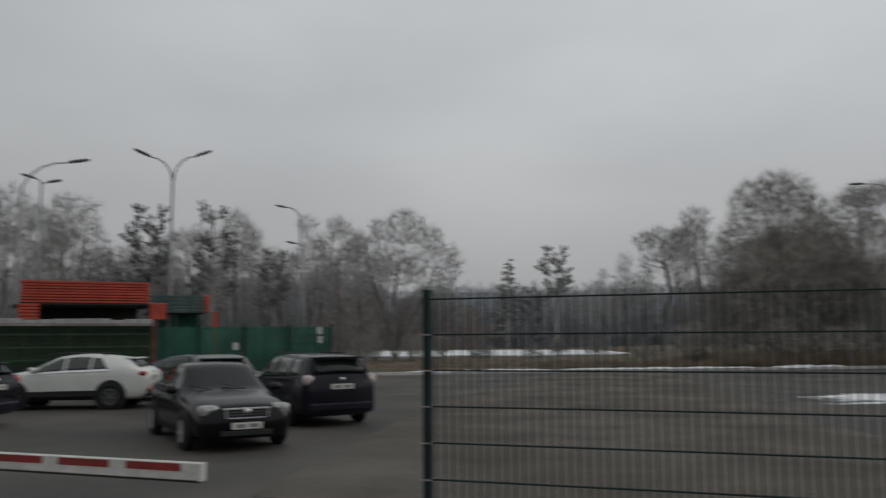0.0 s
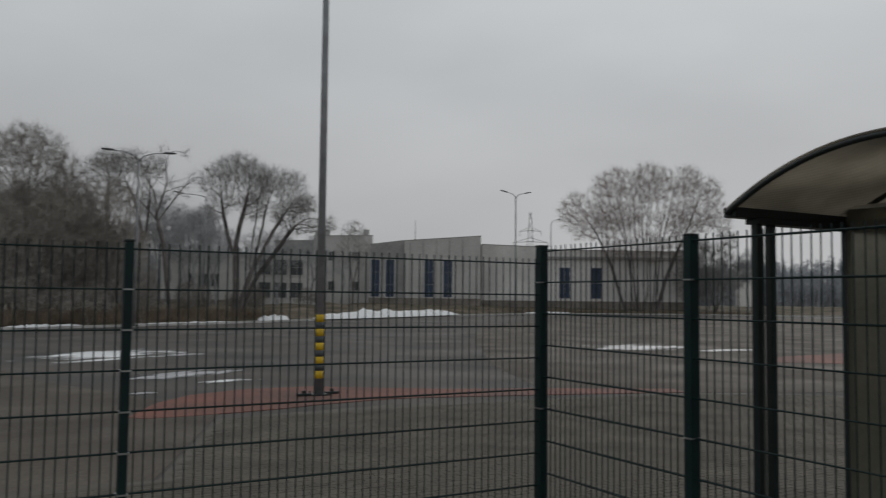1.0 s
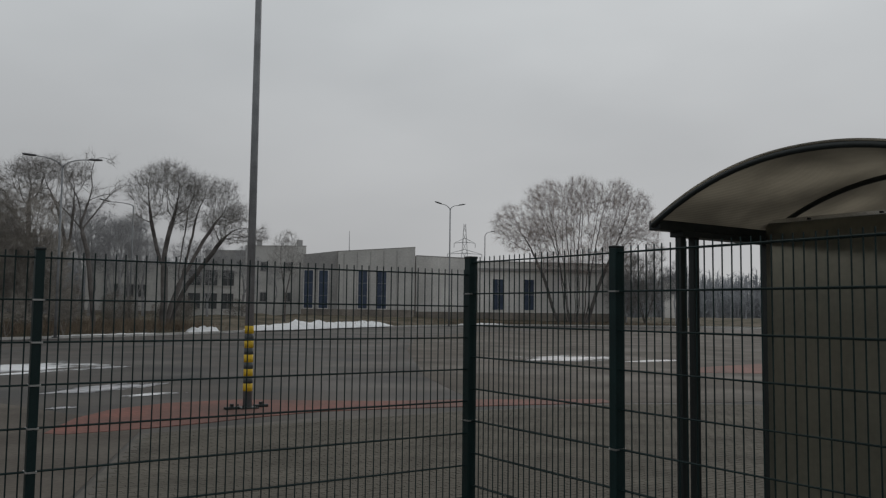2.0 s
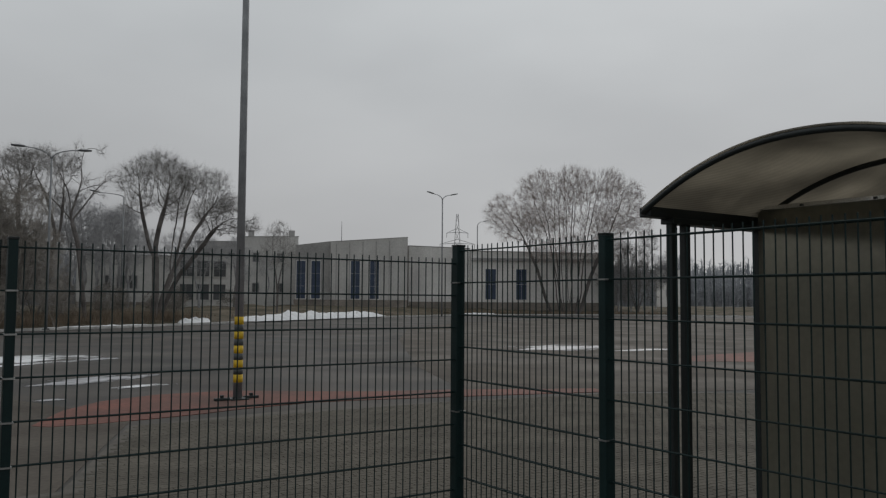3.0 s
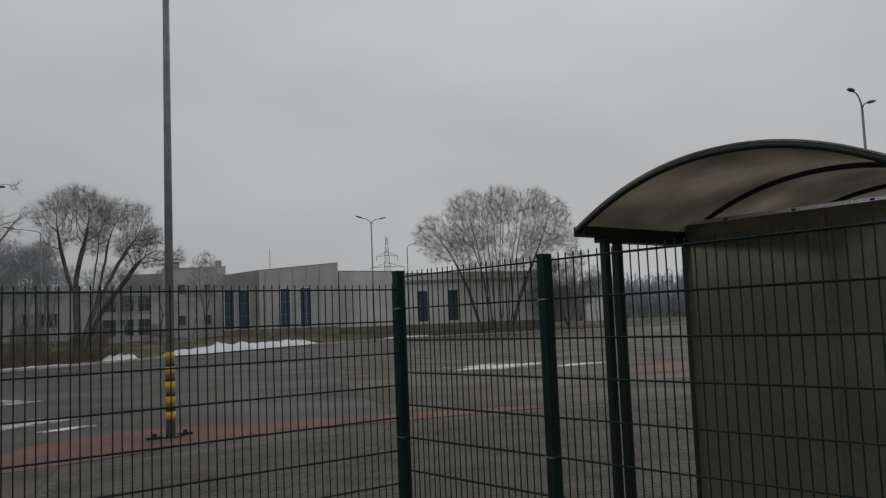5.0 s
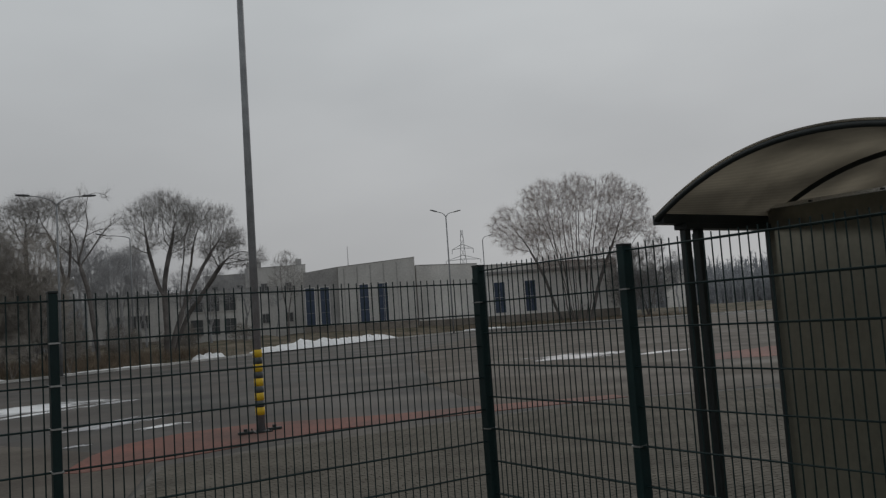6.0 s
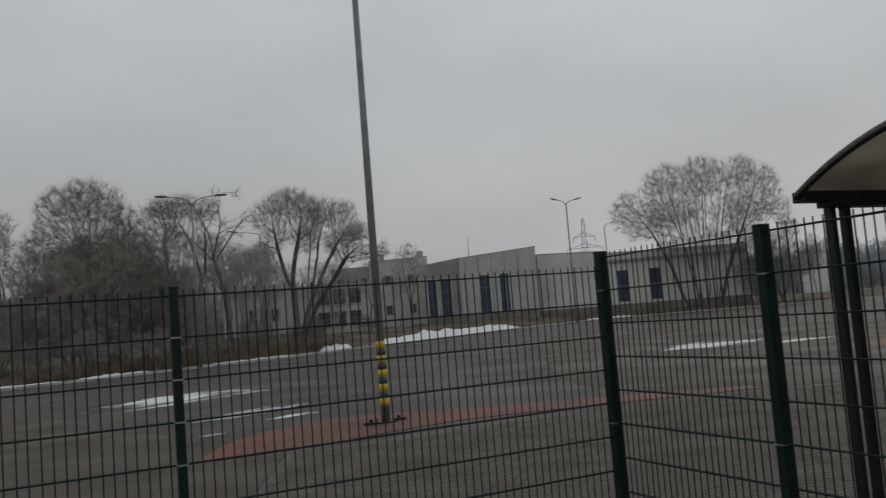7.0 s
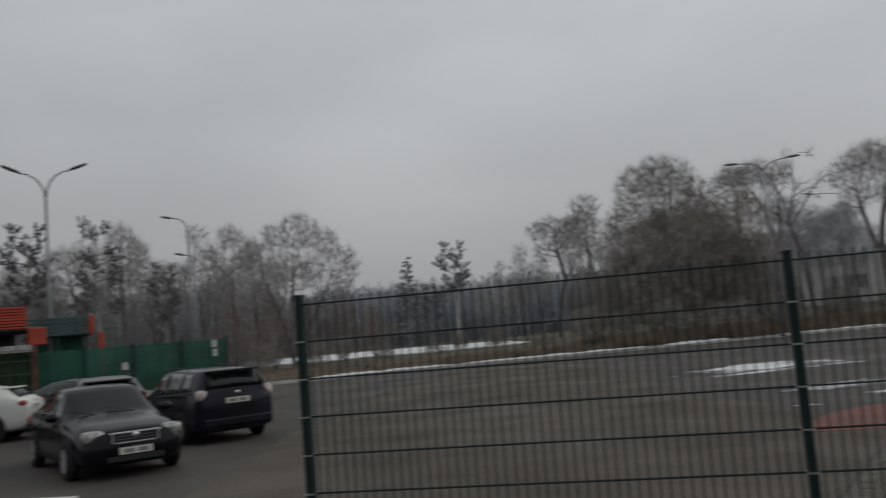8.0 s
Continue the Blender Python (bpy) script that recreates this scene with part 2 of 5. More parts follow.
def sheet_mat(name, color, trans, rough, line):
    """Translucent twin-wall sheet with fine vertical flutes."""
    m = bpy.data.materials.new(name)
    m.use_nodes = True
    n, l = m.node_tree.nodes, m.node_tree.links
    p = n["Principled BSDF"]
    p.inputs["Roughness"].default_value = rough
    co, noi = n.new("ShaderNodeTexCoord"), n.new("ShaderNodeTexNoise")
    wave = n.new("ShaderNodeTexWave")
    wave.wave_type, wave.bands_direction = "BANDS", "Y"
    wave.inputs["Scale"].default_value = line
    l.new(co.outputs["Object"], wave.inputs["Vector"])
    l.new(co.outputs["Object"], noi.inputs["Vector"])
    noi.inputs["Scale"].default_value, noi.inputs["Detail"].default_value = 1.6, 6
    ramp = n.new("ShaderNodeValToRGB")
    ramp.color_ramp.elements[0].color = (*[c * 0.6 for c in color], 1)
    ramp.color_ramp.elements[1].color = (*[c * 1.3 for c in color], 1)
    ramp.color_ramp.elements[0].position, ramp.color_ramp.elements[1].position = 0.3, 0.7
    l.new(noi.outputs["Fac"], ramp.inputs["Fac"])
    mul = n.new("ShaderNodeMix")
    mul.data_type, mul.blend_type = "RGBA", "MULTIPLY"
    mul.inputs["Factor"].default_value = 0.25
    l.new(ramp.outputs["Color"], mul.inputs["A"])
    l.new(wave.outputs["Color"], mul.inputs["B"])
    l.new(mul.outputs["Result"], p.inputs["Base Color"])
    tr, mx = n.new("ShaderNodeBsdfTranslucent"), n.new("ShaderNodeMixShader")
    l.new(mul.outputs["Result"], tr.inputs["Color"])
    mx.inputs["Fac"].default_value = trans
    l.new(p.outputs["BSDF"], mx.inputs[1])
    l.new(tr.outputs["BSDF"], mx.inputs[2])
    l.new(mx.outputs["Shader"], n["Material Output"].inputs["Surface"])
    return m


M["paver_island"] = M["grey_paver"].copy()
M["paver_island"].name = "grey_paver_field"
_n, _l = M["paver_island"].node_tree.nodes, M["paver_island"].node_tree.links
_geo = _n.new("ShaderNodeNewGeometry")
for _o in [n for n in _n if n.bl_idname == "ShaderNodeObjectInfo"]:
    _to = _o.outputs["Random"].links[0].to_socket
    _l.new(_geo.outputs["Random Per Island"], _to)
    _n.remove(_o)
M["sheet_wall"] = mat("twin_wall_sheet", (0.27, 0.262, 0.213), 0.75, var=0.22, scale=1.4, fine=25, bump=0.0, spec=0.3, tint=(0.22, 0.214, 0.173), transmission=0.62)
M["sheet_wall"].node_tree.nodes["Principled BSDF"].inputs["IOR"].default_value = 1.04
M["sheet_roof"] = sheet_mat("roof_sheet", (0.54, 0.505, 0.44), 0.62, 0.4, 22)


# ---- mesh helpers ----
def mesh_of(name, bm, material, smooth=False):
    me = bpy.data.meshes.new(name)
    bm.to_mesh(me)
    bm.free()
    me.materials.append(material)
    if smooth:
        for p in me.polygons:
            p.use_smooth = True
    return me


def part(name, bm, material, parent, label="", smooth=False):
    ob = new(name, mesh_of(name, bm, material, smooth) if isinstance(bm, bmesh.types.BMesh) else bm)
    ob.parent = parent
    return tagged(ob, label) if label else ob


def solo(name, bm, material, smooth=False):
    return new(name, mesh_of(name, bm, material, smooth))


def box(bm, x0, x1, y0, y1, z0, z1, bevel=0.0):
    r = bmesh.ops.create_cube(bm, size=1)
    vs = r["verts"]
    for v in vs:
        v.co = Vector(((x0 + x1) / 2 + v.co.x * (x1 - x0), (y0 + y1) / 2 + v.co.y * (y1 - y0), (z0 + z1) / 2 + v.co.z * (z1 - z0)))
    if bevel:
        es = list({e for v in vs for e in v.link_edges})
        bmesh.ops.bevel(bm, geom=es, offset=bevel, segments=2, affect="EDGES", profile=0.5)
    return bm


def boxes(*lists, bevel=0.0):
    bm = bmesh.new()
    for b in lists:
        box(bm, *b, bevel=bevel)
    return bm


def tube(bm, pts, radii, sides=8, cap=True):
    """A tapered tube along points."""
    pts = [Vector(p) for p in pts]
    rings, ref = [], None
    for i, p in enumerate(pts):
        d = (pts[min(i + 1, len(pts) - 1)] - pts[max(i - 1, 0)]).normalized()
        if ref is None:
            ref = d.orthogonal().normalized()
        ref = (ref - d * ref.dot(d)).normalized()
        side = d.cross(ref)
        rings.append([bm.verts.new(p + (ref * math.cos(a) + side * math.sin(a)) * radii[i]) for a in (2 * math.pi * k / sides for k in range(sides))])
    for r, s in zip(rings, rings[1:]):
        for k in range(sides):
            bm.faces.new((r[k], r[(k + 1) % sides], s[(k + 1) % sides], s[k]))
    if cap and sides > 2:
        bm.faces.new(rings[0][::-1])
        bm.faces.new(rings[-1])
    return bm


def empty(name, m, label, category, group="", kind=""):
    ob = new(name)
    ob.matrix_world = m
    return tagged(ob, label, category, group, kind)


EYE = Vector((-3.2, -4.35, 1.9))


def at(az, dist, z=0.0):
    """A place on the ground by bearing (degrees east of the y axis) and distance from the viewpoint."""
    a = radians(az)
    return Vector((EYE.x + math.sin(a) * dist, EYE.y + math.cos(a) * dist, z))


def slab(poly, z, thick):
    bm = bmesh.new()
    f = bm.faces.new([bm.verts.new((x, y, z)) for x, y in poly])
    if f.normal.z < 0 or (f.normal_update() or f.normal.z < 0):
        f.normal_flip()
    bmesh.ops.extrude_face_region(bm, geom=[f])
    for v in f.verts:
        v.co.z -= thick
    bmesh.ops.recalc_face_normals(bm, faces=bm.faces[:])
    bmesh.ops.triangulate(bm, faces=[g for g in bm.faces if len(g.verts) > 4])
    return bm


def wet(material, dry, damp, scale):
    """Lets the gloss of a ground vary between dry and damp patches."""
    n, l = material.node_tree.nodes, material.node_tree.links
    co, no, mr = n.new("ShaderNodeTexCoord"), n.new("ShaderNodeTexNoise"), n.new("ShaderNodeMapRange")
    no.inputs["Scale"].default_value, no.inputs["Detail"].default_value = scale, 5
    mr.inputs["From Min"].default_value, mr.inputs["From Max"].default_value = 0.42, 0.62
    mr.inputs["To Min"].default_value, mr.inputs["To Max"].default_value = dry, damp
    l.new(co.outputs["Object"], no.inputs["Vector"])
    l.new(no.outputs["Fac"], mr.inputs["Value"])
    l.new(mr.outputs["Result"], n["Principled BSDF"].inputs["Roughness"])


wet(M["asphalt"], 0.85, 0.66, 0.22)
wet(M["brown_paving"], 0.88, 0.7, 0.25)


# ---- ground ----
bm = bmesh.new()
bmesh.ops.create_grid(bm, x_segments=40, y_segments=40, size=2500)
ground = solo("ground", bm, M["grass"])
ground.location.z = -0.02
tagged(ground, "flat winter ground with matted brown grass", "ground", kind="structure")

# far edge of the lot, from west to east
EDGE = [(-60, 8), (-32, 27.5), (-20.6, 35.0), (-12.5, 40.2), (3, 47.5), (11, 52), (19, 58), (31, 67), (43, 75), (57, 82), (70, 83), (82, 78), (93, 70), (99, 58), (100, 30), (104, -40)]
lot = slab([(-60, -40)] + EDGE, 0.0, 0.2)
tagged(solo("road", lot, M["asphalt"]), "damp dark grey asphalt of a wide open lot", "asphalt", kind="structure")
tagged(solo("pavement_lane", slab([(-9, 4.6), (-1.5, 4.6), (0.5, 9.5), (-1.8, 16), (-4.5, 30), (-7, 42.5), (-12, 40), (-12, 26), (-11, 15)], 0.006, 0.1), M["brown_paving"]),
       "brownish concrete block paving of the driving lane", "paving", kind="structure")
tagged(solo("pavement_apron", slab([(7.2, 9.6), (12, 7.2), (30, 4), (80, -6), (98, 30), (95, 58), (60, 62), (40, 56), (26, 42), (18, 30), (10, 16)], 0.006, 0.1), M["brown_paving"]),
       "brownish concrete block paving of the turning area", "paving", kind="structure")


def ribbon(left, right, z, thick):
    return slab(left + right[::-1], z, thick)


tagged(solo("pavement_red_strip", ribbon([(-1.0, 9.35), (-0.3, 10.9), (0.5, 11.9), (1.7, 12.5), (3.2, 12.45), (4.4, 11.6), (5.6, 10.85), (7.2, 10.3), (10, 8.9)],
                                         [(-0.8, 9.1), (-0.1, 9.1), (0.7, 9.2), (1.5, 9.35), (2.3, 9.6), (3.8, 9.85), (5, 9.6), (7, 9.1), (9.8, 8.3)], 0.012, 0.1), M["red_paving"]),
       "faded red block paving strip round the lamp post", "paving", kind="structure")
tagged(solo("pavement_red_patch", slab([(18.8, 13.4), (21.5, 11.2), (25.5, 12.0), (25, 15.5), (20.5, 15.0)], 0.012, 0.1), M["red_paving"]),
       "faded red block paving patch", "paving", kind="structure")



def blob(cx, cy, rx, ry, turn, z, seed, thick=0.02, rough=0.25, n=26):
    rng = random.Random(seed)
    poly = []
    ph = [rng.uniform(0, 6.3) for _ in range(4)]
    for k in range(n):
        a = 2 * math.pi * k / n
        r = 1 + rough * (math.sin(2 * a + ph[0]) * 0.5 + math.sin(3 * a + ph[1]) * 0.5 + math.sin(5 * a + ph[2]) * 0.4 + math.sin(7 * a + ph[3]) * 0.3)
        x, y = rx * r * math.cos(a), ry * r * math.sin(a)
        c, s = math.cos(radians(turn)), math.sin(radians(turn))
        poly.append((cx + x * c - y * s, cy + x * s + y * c))
    return slab(poly, z, thick)


def melting(material, seed):
    """Lets a thin sheet of ice thin out in patches and towards its rim."""
    m = material.copy()
    n, l = m.node_tree.nodes, m.node_tree.links
    co, no, ln = n.new("ShaderNodeTexCoord"), n.new("ShaderNodeTexNoise"), n.new("ShaderNodeVectorMath")
    ln.operation = "LENGTH"
    rim, sub, mr = n.new("ShaderNodeMapRange"), n.new("ShaderNodeMath"), n.new("ShaderNodeMapRange")
    no.inputs["Scale"].default_value, no.inputs["Detail"].default_value = 2.6, 7
    no.noise_dimensions = "4D"
    no.inputs["W"].default_value = seed
    rim.inputs["From Min"].default_value, rim.inputs["From Max"].default_value = 0.35, 1.05
    rim.inputs["To Min"].default_value, rim.inputs["To Max"].default_value = 0.0, 0.34
    sub.operation = "SUBTRACT"
    mr.interpolation_type = "SMOOTHSTEP"
    mr.inputs["From Min"].default_value, mr.inputs["From Max"].default_value = 0.20, 0.48
    l.new(co.outputs["Object"], no.inputs["Vector"])
    l.new(co.outputs["Object"], ln.inputs[0])
    l.new(ln.outputs["Value"], rim.inputs["Value"])
    l.new(no.outputs["Fac"], sub.inputs[0])
    l.new(rim.outputs["Result"], sub.inputs[1])
    l.new(sub.outputs["Value"], mr.inputs["Value"])
    l.new(mr.outputs["Result"], n["Principled BSDF"].inputs["Alpha"])
    return m


M["ice_white"], M["ice_thin"] = melting(M["snow"], 1.0), melting(M["slush"], 4.0)
ICE = [(0.75, 24.1, 2.9, 1.9, 35, 1), (0.6, 21.9, 2.4, 0.4, 32, 3), (1.35, 16.3, 2.0, 0.8, 31, 4), (1.85, 14.3, 0.8, 0.3, 18, 5), (-0.2, 12.6, 0.35, 0.2, 10, 6), (2.9, 23.2, 1.0, 0.5, 30, 2),
       (20.4, 21.3, 3.0, 2.0, 15, 7), (22.3, 18.5, 2.1, 0.6, 0, 8)]
for cx, cy, rx, ry, turn, seed in ICE:
    patch_of_ice = solo("ice_patch", blob(0, 0, 1, 1, 0, 0.014, seed), M["ice_white"] if seed in (1, 3, 5) else M["ice_thin"])
    patch_of_ice.matrix_world = pose(cx, cy, 0, 0, 0, turn) @ Matrix.Diagonal((rx, ry, 1, 1))
    tagged(patch_of_ice, "thin pale patch of melting ice on the asphalt", "ice", "ice patches on the lot")

# kerb along the far edge
for i, (a, b) in enumerate(zip(EDGE[1:-1], EDGE[2:])):
    a, b = Vector((*a, 0)), Vector((*b, 0))
    d = (b - a).normalized()
    s = Vector((-d.y, d.x, 0))
    bm = bmesh.new()
    n = max(1, round((b - a).length / 6))
    for k in range(n):
        p, q = a.lerp(b, k / n) + d * 0.01, a.lerp(b, (k + 1) / n) - d * 0.01
        v = [bm.verts.new(w) for w in (p - s * 0.05, q - s * 0.05, q + s * 0.2, p + s * 0.2)]
        w = [bm.verts.new(u.co + Vector((0, 0, 0.14))) for u in v]
        bm.faces.new(w)
        for j in range(4):
            bm.faces.new((v[j], v[(j + 1) % 4], w[(j + 1) % 4], w[j]))
    bmesh.ops.recalc_face_normals(bm, faces=bm.faces[:])
    tagged(solo("kerb", bm, M["kerb"]), "pale concrete kerb along the edge of the lot", "kerb", "kerb runs", "structure")

# verge that rises behind the kerb
bm = bmesh.new()
rows = []
rng = random.Random(5)
OFF = [(0.2, 0.10), (2, 0.22), (6, 0.5), (14, 0.9), (30, 1.1), (60, 0.9), (110, 0.4), (150, -0.1)]
pts = []
for a, b in zip(EDGE[:13], EDGE[1:14]):
    for k in range(6):
        pts.append(Vector((*a, 0)).lerp(Vector((*b, 0)), k / 6))
for i, p in enumerate(pts):
    d = (p - Vector((20, -10, 0))).normalized()
    low = min(1.0, max(0.12, (p.x + 3) / 11))
    rows.append([bm.verts.new(p + d * o + Vector((0, 0, 0.09 + (z - 0.09) * low * (1 + rng.uniform(-0.25, 0.25))))) for o, z in OFF])
for r, s in zip(rows, rows[1:]):
    for k in range(len(OFF) - 1):
        bm.faces.new((r[k], s[k], s[k + 1], r[k + 1]))
bmesh.ops.recalc_face_normals(bm, faces=bm.faces[:])
tagged(solo("ground_verge", bm, M["grass"], True), "low rough verge with dead grass and fallen leaves", "verge", kind="structure")

# far snow field beyond the trees
SNOW_NEAR = [(-25, 75), (-21, 73), (-18, 76), (-14, 74), (-11, 77), (-8, 79), (-5.5, 83), (-3.2, 88)]
SNOW_FAR = [(-2.8, 94), (-6, 99), (-10, 103), (-15, 106), (-20, 104), (-26, 102)]
tagged(solo("ground_snow_field", slab([tuple(at(a, d)[:2]) for a, d in SNOW_NEAR + SNOW_FAR], 0.30, 0.4), M["snow"]),
       "flat field of old snow beyond the trees", "snow", kind="structure")


def snow_bank(a, b, w, h, seed, label):
    rng = random.Random(seed)
    bm = bmesh.new()
    a, b = Vector(a), Vector(b)
    d = (b - a).normalized()
    s = Vector((-d.y, d.x, 0))
    n, m = 40, 8
    rows = []
    for i in range(n + 1):
        u = i / n
        env = min(1, u * 6, (1 - u) * 6) ** 0.7
        hh = h * env * (0.65 + 0.5 * noise.noise(Vector((u * 9, seed, 0))) + 0.25 * noise.noise(Vector((u * 27, seed, 3)))) + 0.02
        row = []
        for j in range(m + 1):
            v = j / m * 2 - 1
            z = max(0, 1 - v * v) ** 0.8 * hh * (1 + 0.3 * noise.noise(Vector((u * 20, v * 3, seed))))
            row.append(bm.verts.new(a.lerp(b, u) + s * v * w * (0.4 + 0.6 * env) + Vector((0, 0, z))))
        rows.append(row)
    for r, q in zip(rows, rows[1:]):
        for j in range(m):
            bm.faces.new((r[j], q[j], q[j + 1], r[j + 1]))
    bmesh.ops.recalc_face_normals(bm, faces=bm.faces[:])
    tagged(solo("snow_bank", bm, M["snow"], True), label, "snow bank", "ploughed snow")


snow_bank((21.5, 60.5, 0.1), (45.0, 77.5, 0.1), 1.3, 0.8, 1, "long heap of ploughed old snow along the kerb")
snow_bank((15.6, 56.2, 0.1), (18.6, 58.8, 0.1), 0.6, 0.45, 2, "small heap of ploughed snow by the kerb")
snow_bank((-1.5, 45.6, 0.1), (2.6, 47.7, 0.1), 0.35, 0.16, 3, "low ridge of ploughed snow by the kerb")
snow_bank((-19.5, 35.9, 0.12), (-12.6, 40.3, 0.12), 0.22, 0.1, 6, "thin ridge of old snow on the kerb")
snow_bank((-12.4, 40.4, 0.12), (-2.2, 45.2, 0.12), 0.2, 0.09, 7, "thin ridge of old snow on the kerb")
snow_bank((5, 48.8, 0.1), (13, 53.8, 0.1), 0.25, 0.09, 4, "low ridge of ploughed snow by the kerb")
snow_bank((58, 82.7, 0.1), (66, 83.4, 0.1), 0.6, 0.25, 5, "low ridge of ploughed snow by the kerb")


# ---- wire mesh fence ----
fence = empty("wire_fence", pose(0, 0, 0), "dark green welded wire fence with spiked top edge", "fence")


def fence_post(x, y, top, wx, wy, clips):
    post = part("post", boxes((x - wx / 2, x + wx / 2, y - wy / 2, y + wy / 2, 0, top - 0.012), bevel=0.005), M["green"], fence)
    part("cap", boxes((x - wx / 2 - 0.003, x + wx / 2 + 0.003, y - wy / 2 - 0.003, y + wy / 2 + 0.003, top - 0.014, top), bevel=0.004), M["frame"], post, "black plastic cap")
    for z in clips:
        part("clip", boxes((x - wx / 2 - 0.005, x + wx / 2 + 0.005, y - wy / 2 - 0.006, y + wy / 2 + 0.006, z - 0.004, z + 0.004)), M["clip"], post, "bright steel clip")


def fence_panel(p, q, z_top):
    """Welded wire: pairs of level wires with upright wires between them, spikes at the top."""
    p, q = Vector((*p, 0)), Vector((*q, 0))
    length = (q - p).length
    turn = math.atan2(q.y - p.y, q.x - p.x)
    bm = bmesh.new()
    for s in (-0.0075, 0.0075):
        tube(bm, [(0.02, s, 0), (length / 2, s, random.uniform(-0.002, 0.002)), (length - 0.02, s, 0)], [0.0044] * 3, 6)
    level = mesh_of("level_wire", bm, M["green"])
    k = 0
    while z_top - 0.2 * k > 0.1:
        w = part("level_wire", level, None, fence)
        w.location, w.rotation_euler = (p.x, p.y, z_top - 0.2 * k), (0, 0, turn)
        k += 1
    bm = bmesh.new()
    tube(bm, [(0, 0, 0.09), (0, 0, z_top + 0.032)], [0.0035] * 2, 6)
    upright = mesh_of("upright_wire", bm, M["green"])
    n = round(length / 0.05)
    for i in range(1, n):
        w = part("upright_wire", upright, None, fence)
        w.location = p.lerp(q, i / n)
        w.rotation_euler = (radians(random.uniform(-0.08, 0.08)), radians(random.uniform(-0.1, 0.1)), turn)


Z1, Z2 = 2.12, 2.20
POSTS = [(-5.02, 0.0, 2.175, Z1, 0.042, 0.06), (-2.525, 0.0, 2.168, Z1, 0.042, 0.06), (0.0, 0.0, 2.24, Z2, 0.06, 0.06), (0.0, -1.28, 2.236, Z2, 0.06, 0.045), (0.0, -3.8, 2.236, Z2, 0.06, 0.045), (0.0, -6.32, 2.236, Z2, 0.06, 0.045)]
for i, (x, y, top, z, wx, wy) in enumerate(POSTS):
    fence_post(x, y, top, wx, wy, [z - 0.2 * k for k in range(1, 10)] if i < 2 else [z - 0.2, z - 1.0, z - 1.8])
for i, z in enumerate((Z1, Z1, Z2, Z2, Z2)):
    fence_panel(POSTS[i][:2], POSTS[i + 1][:2], z)

# ---- shelter ----
shelter = empty("shelter", pose(0, 0, 0), "small dark steel shelter with arched translucent roof", "shelter")
YA, YB, ZE, RISE = -0.93, -2.95, 2.44, 0.29
RIBS = (0.66, 1.76, 2.86, 3.96)


def arch(u):
    return YA + (YB - YA) * u, ZE - 0.03 + (RISE + 0.02) * (1 - abs(2 * u - 1) ** 2.1)


for k, x in enumerate(RIBS):
    bm = bmesh.new()
    tube(bm, [(x, *arch(i / 24)) for i in range(25)], [0.017] * 25, 8)
    part("rib", bm, M["frame"], shelter, smooth=True)
bm = bmesh.new()
XS = (RIBS[0] - 0.01, 1.2, RIBS[1], 2.3, RIBS[2], 3.4, RIBS[3])
under = [[bm.verts.new((x, arch(i / 33)[0], arch(i / 33)[1] + 0.020)) for x in XS] for i in range(34)]
upper = [[bm.verts.new((x, arch(i / 33)[0], arch(i / 33)[1] + 0.028)) for x in XS] for i in range(34)]
for i in range(33):
    for j in range(6):
        bm.faces.new((under[i][j], under[i + 1][j], under[i + 1][j + 1], under[i][j + 1]))
        bm.faces.new((upper[i][j], upper[i][j + 1], upper[i + 1][j + 1], upper[i + 1][j]))
    for j in (0, 6):
        bm.faces.new((under[i][j], under[i + 1][j], upper[i + 1][j], upper[i][j]))
bmesh.ops.recalc_face_normals(bm, faces=bm.faces[:])
part("roof_sheet", bm, M["sheet_roof"], shelter, "weathered translucent roof sheet")
for i in range(2):
    y = (YA, YB)[i]
    s = (1, -1)[i]
    part("eave_beam", boxes((0.67, 3.98, min(y - 0.05 * s, y + 0.035 * s), max(y - 0.05 * s, y + 0.035 * s), ZE - 0.055, ZE + 0.006), bevel=0.006), M["frame"], shelter)
    part("gutter", boxes((0.85, 3.96, min(y + 0.03 * s, y - 0.07 * s), max(y + 0.03 * s, y - 0.07 * s), ZE - 0.086, ZE - 0.052), bevel=0.003), M["frame"], shelter)
for x, y in ((0.89, -0.95), (1.01, -0.95), (1.74, -0.95), (3.8, -0.95), (1.74, -2.93), (3.8, -2.93)):
    part("post", boxes((x - 0.026, x + 0.026, y - 0.022, y + 0.022, 0.0, ZE - 0.05), bevel=0.005), M["frame"], shelter)
    part("foot_plate", boxes((x - 0.1, x + 0.1, y - 0.1, y + 0.1, 0.0, 0.012)), M["frame"], shelter)
for k in range(2):
    y1 = -0.985 - 0.965 * k
    part("wall_sheet", boxes((1.69, 1.706, y1 - 0.96, y1, 0.10, 2.485)), M["sheet_wall"], shelter, "grey translucent twin-wall sheet")
part("top_strip", boxes((1.668, 1.726, -2.93, -0.94, 2.481, 2.508), bevel=0.003), M["alu"], shelter, "pale aluminium edge strip")
for k in range(4):
    part("screw", boxes((1.661, 1.669, -1.32 - 0.46 * k, -1.30 - 0.46 * k, 2.487, 2.499)), M["frame"], shelter)


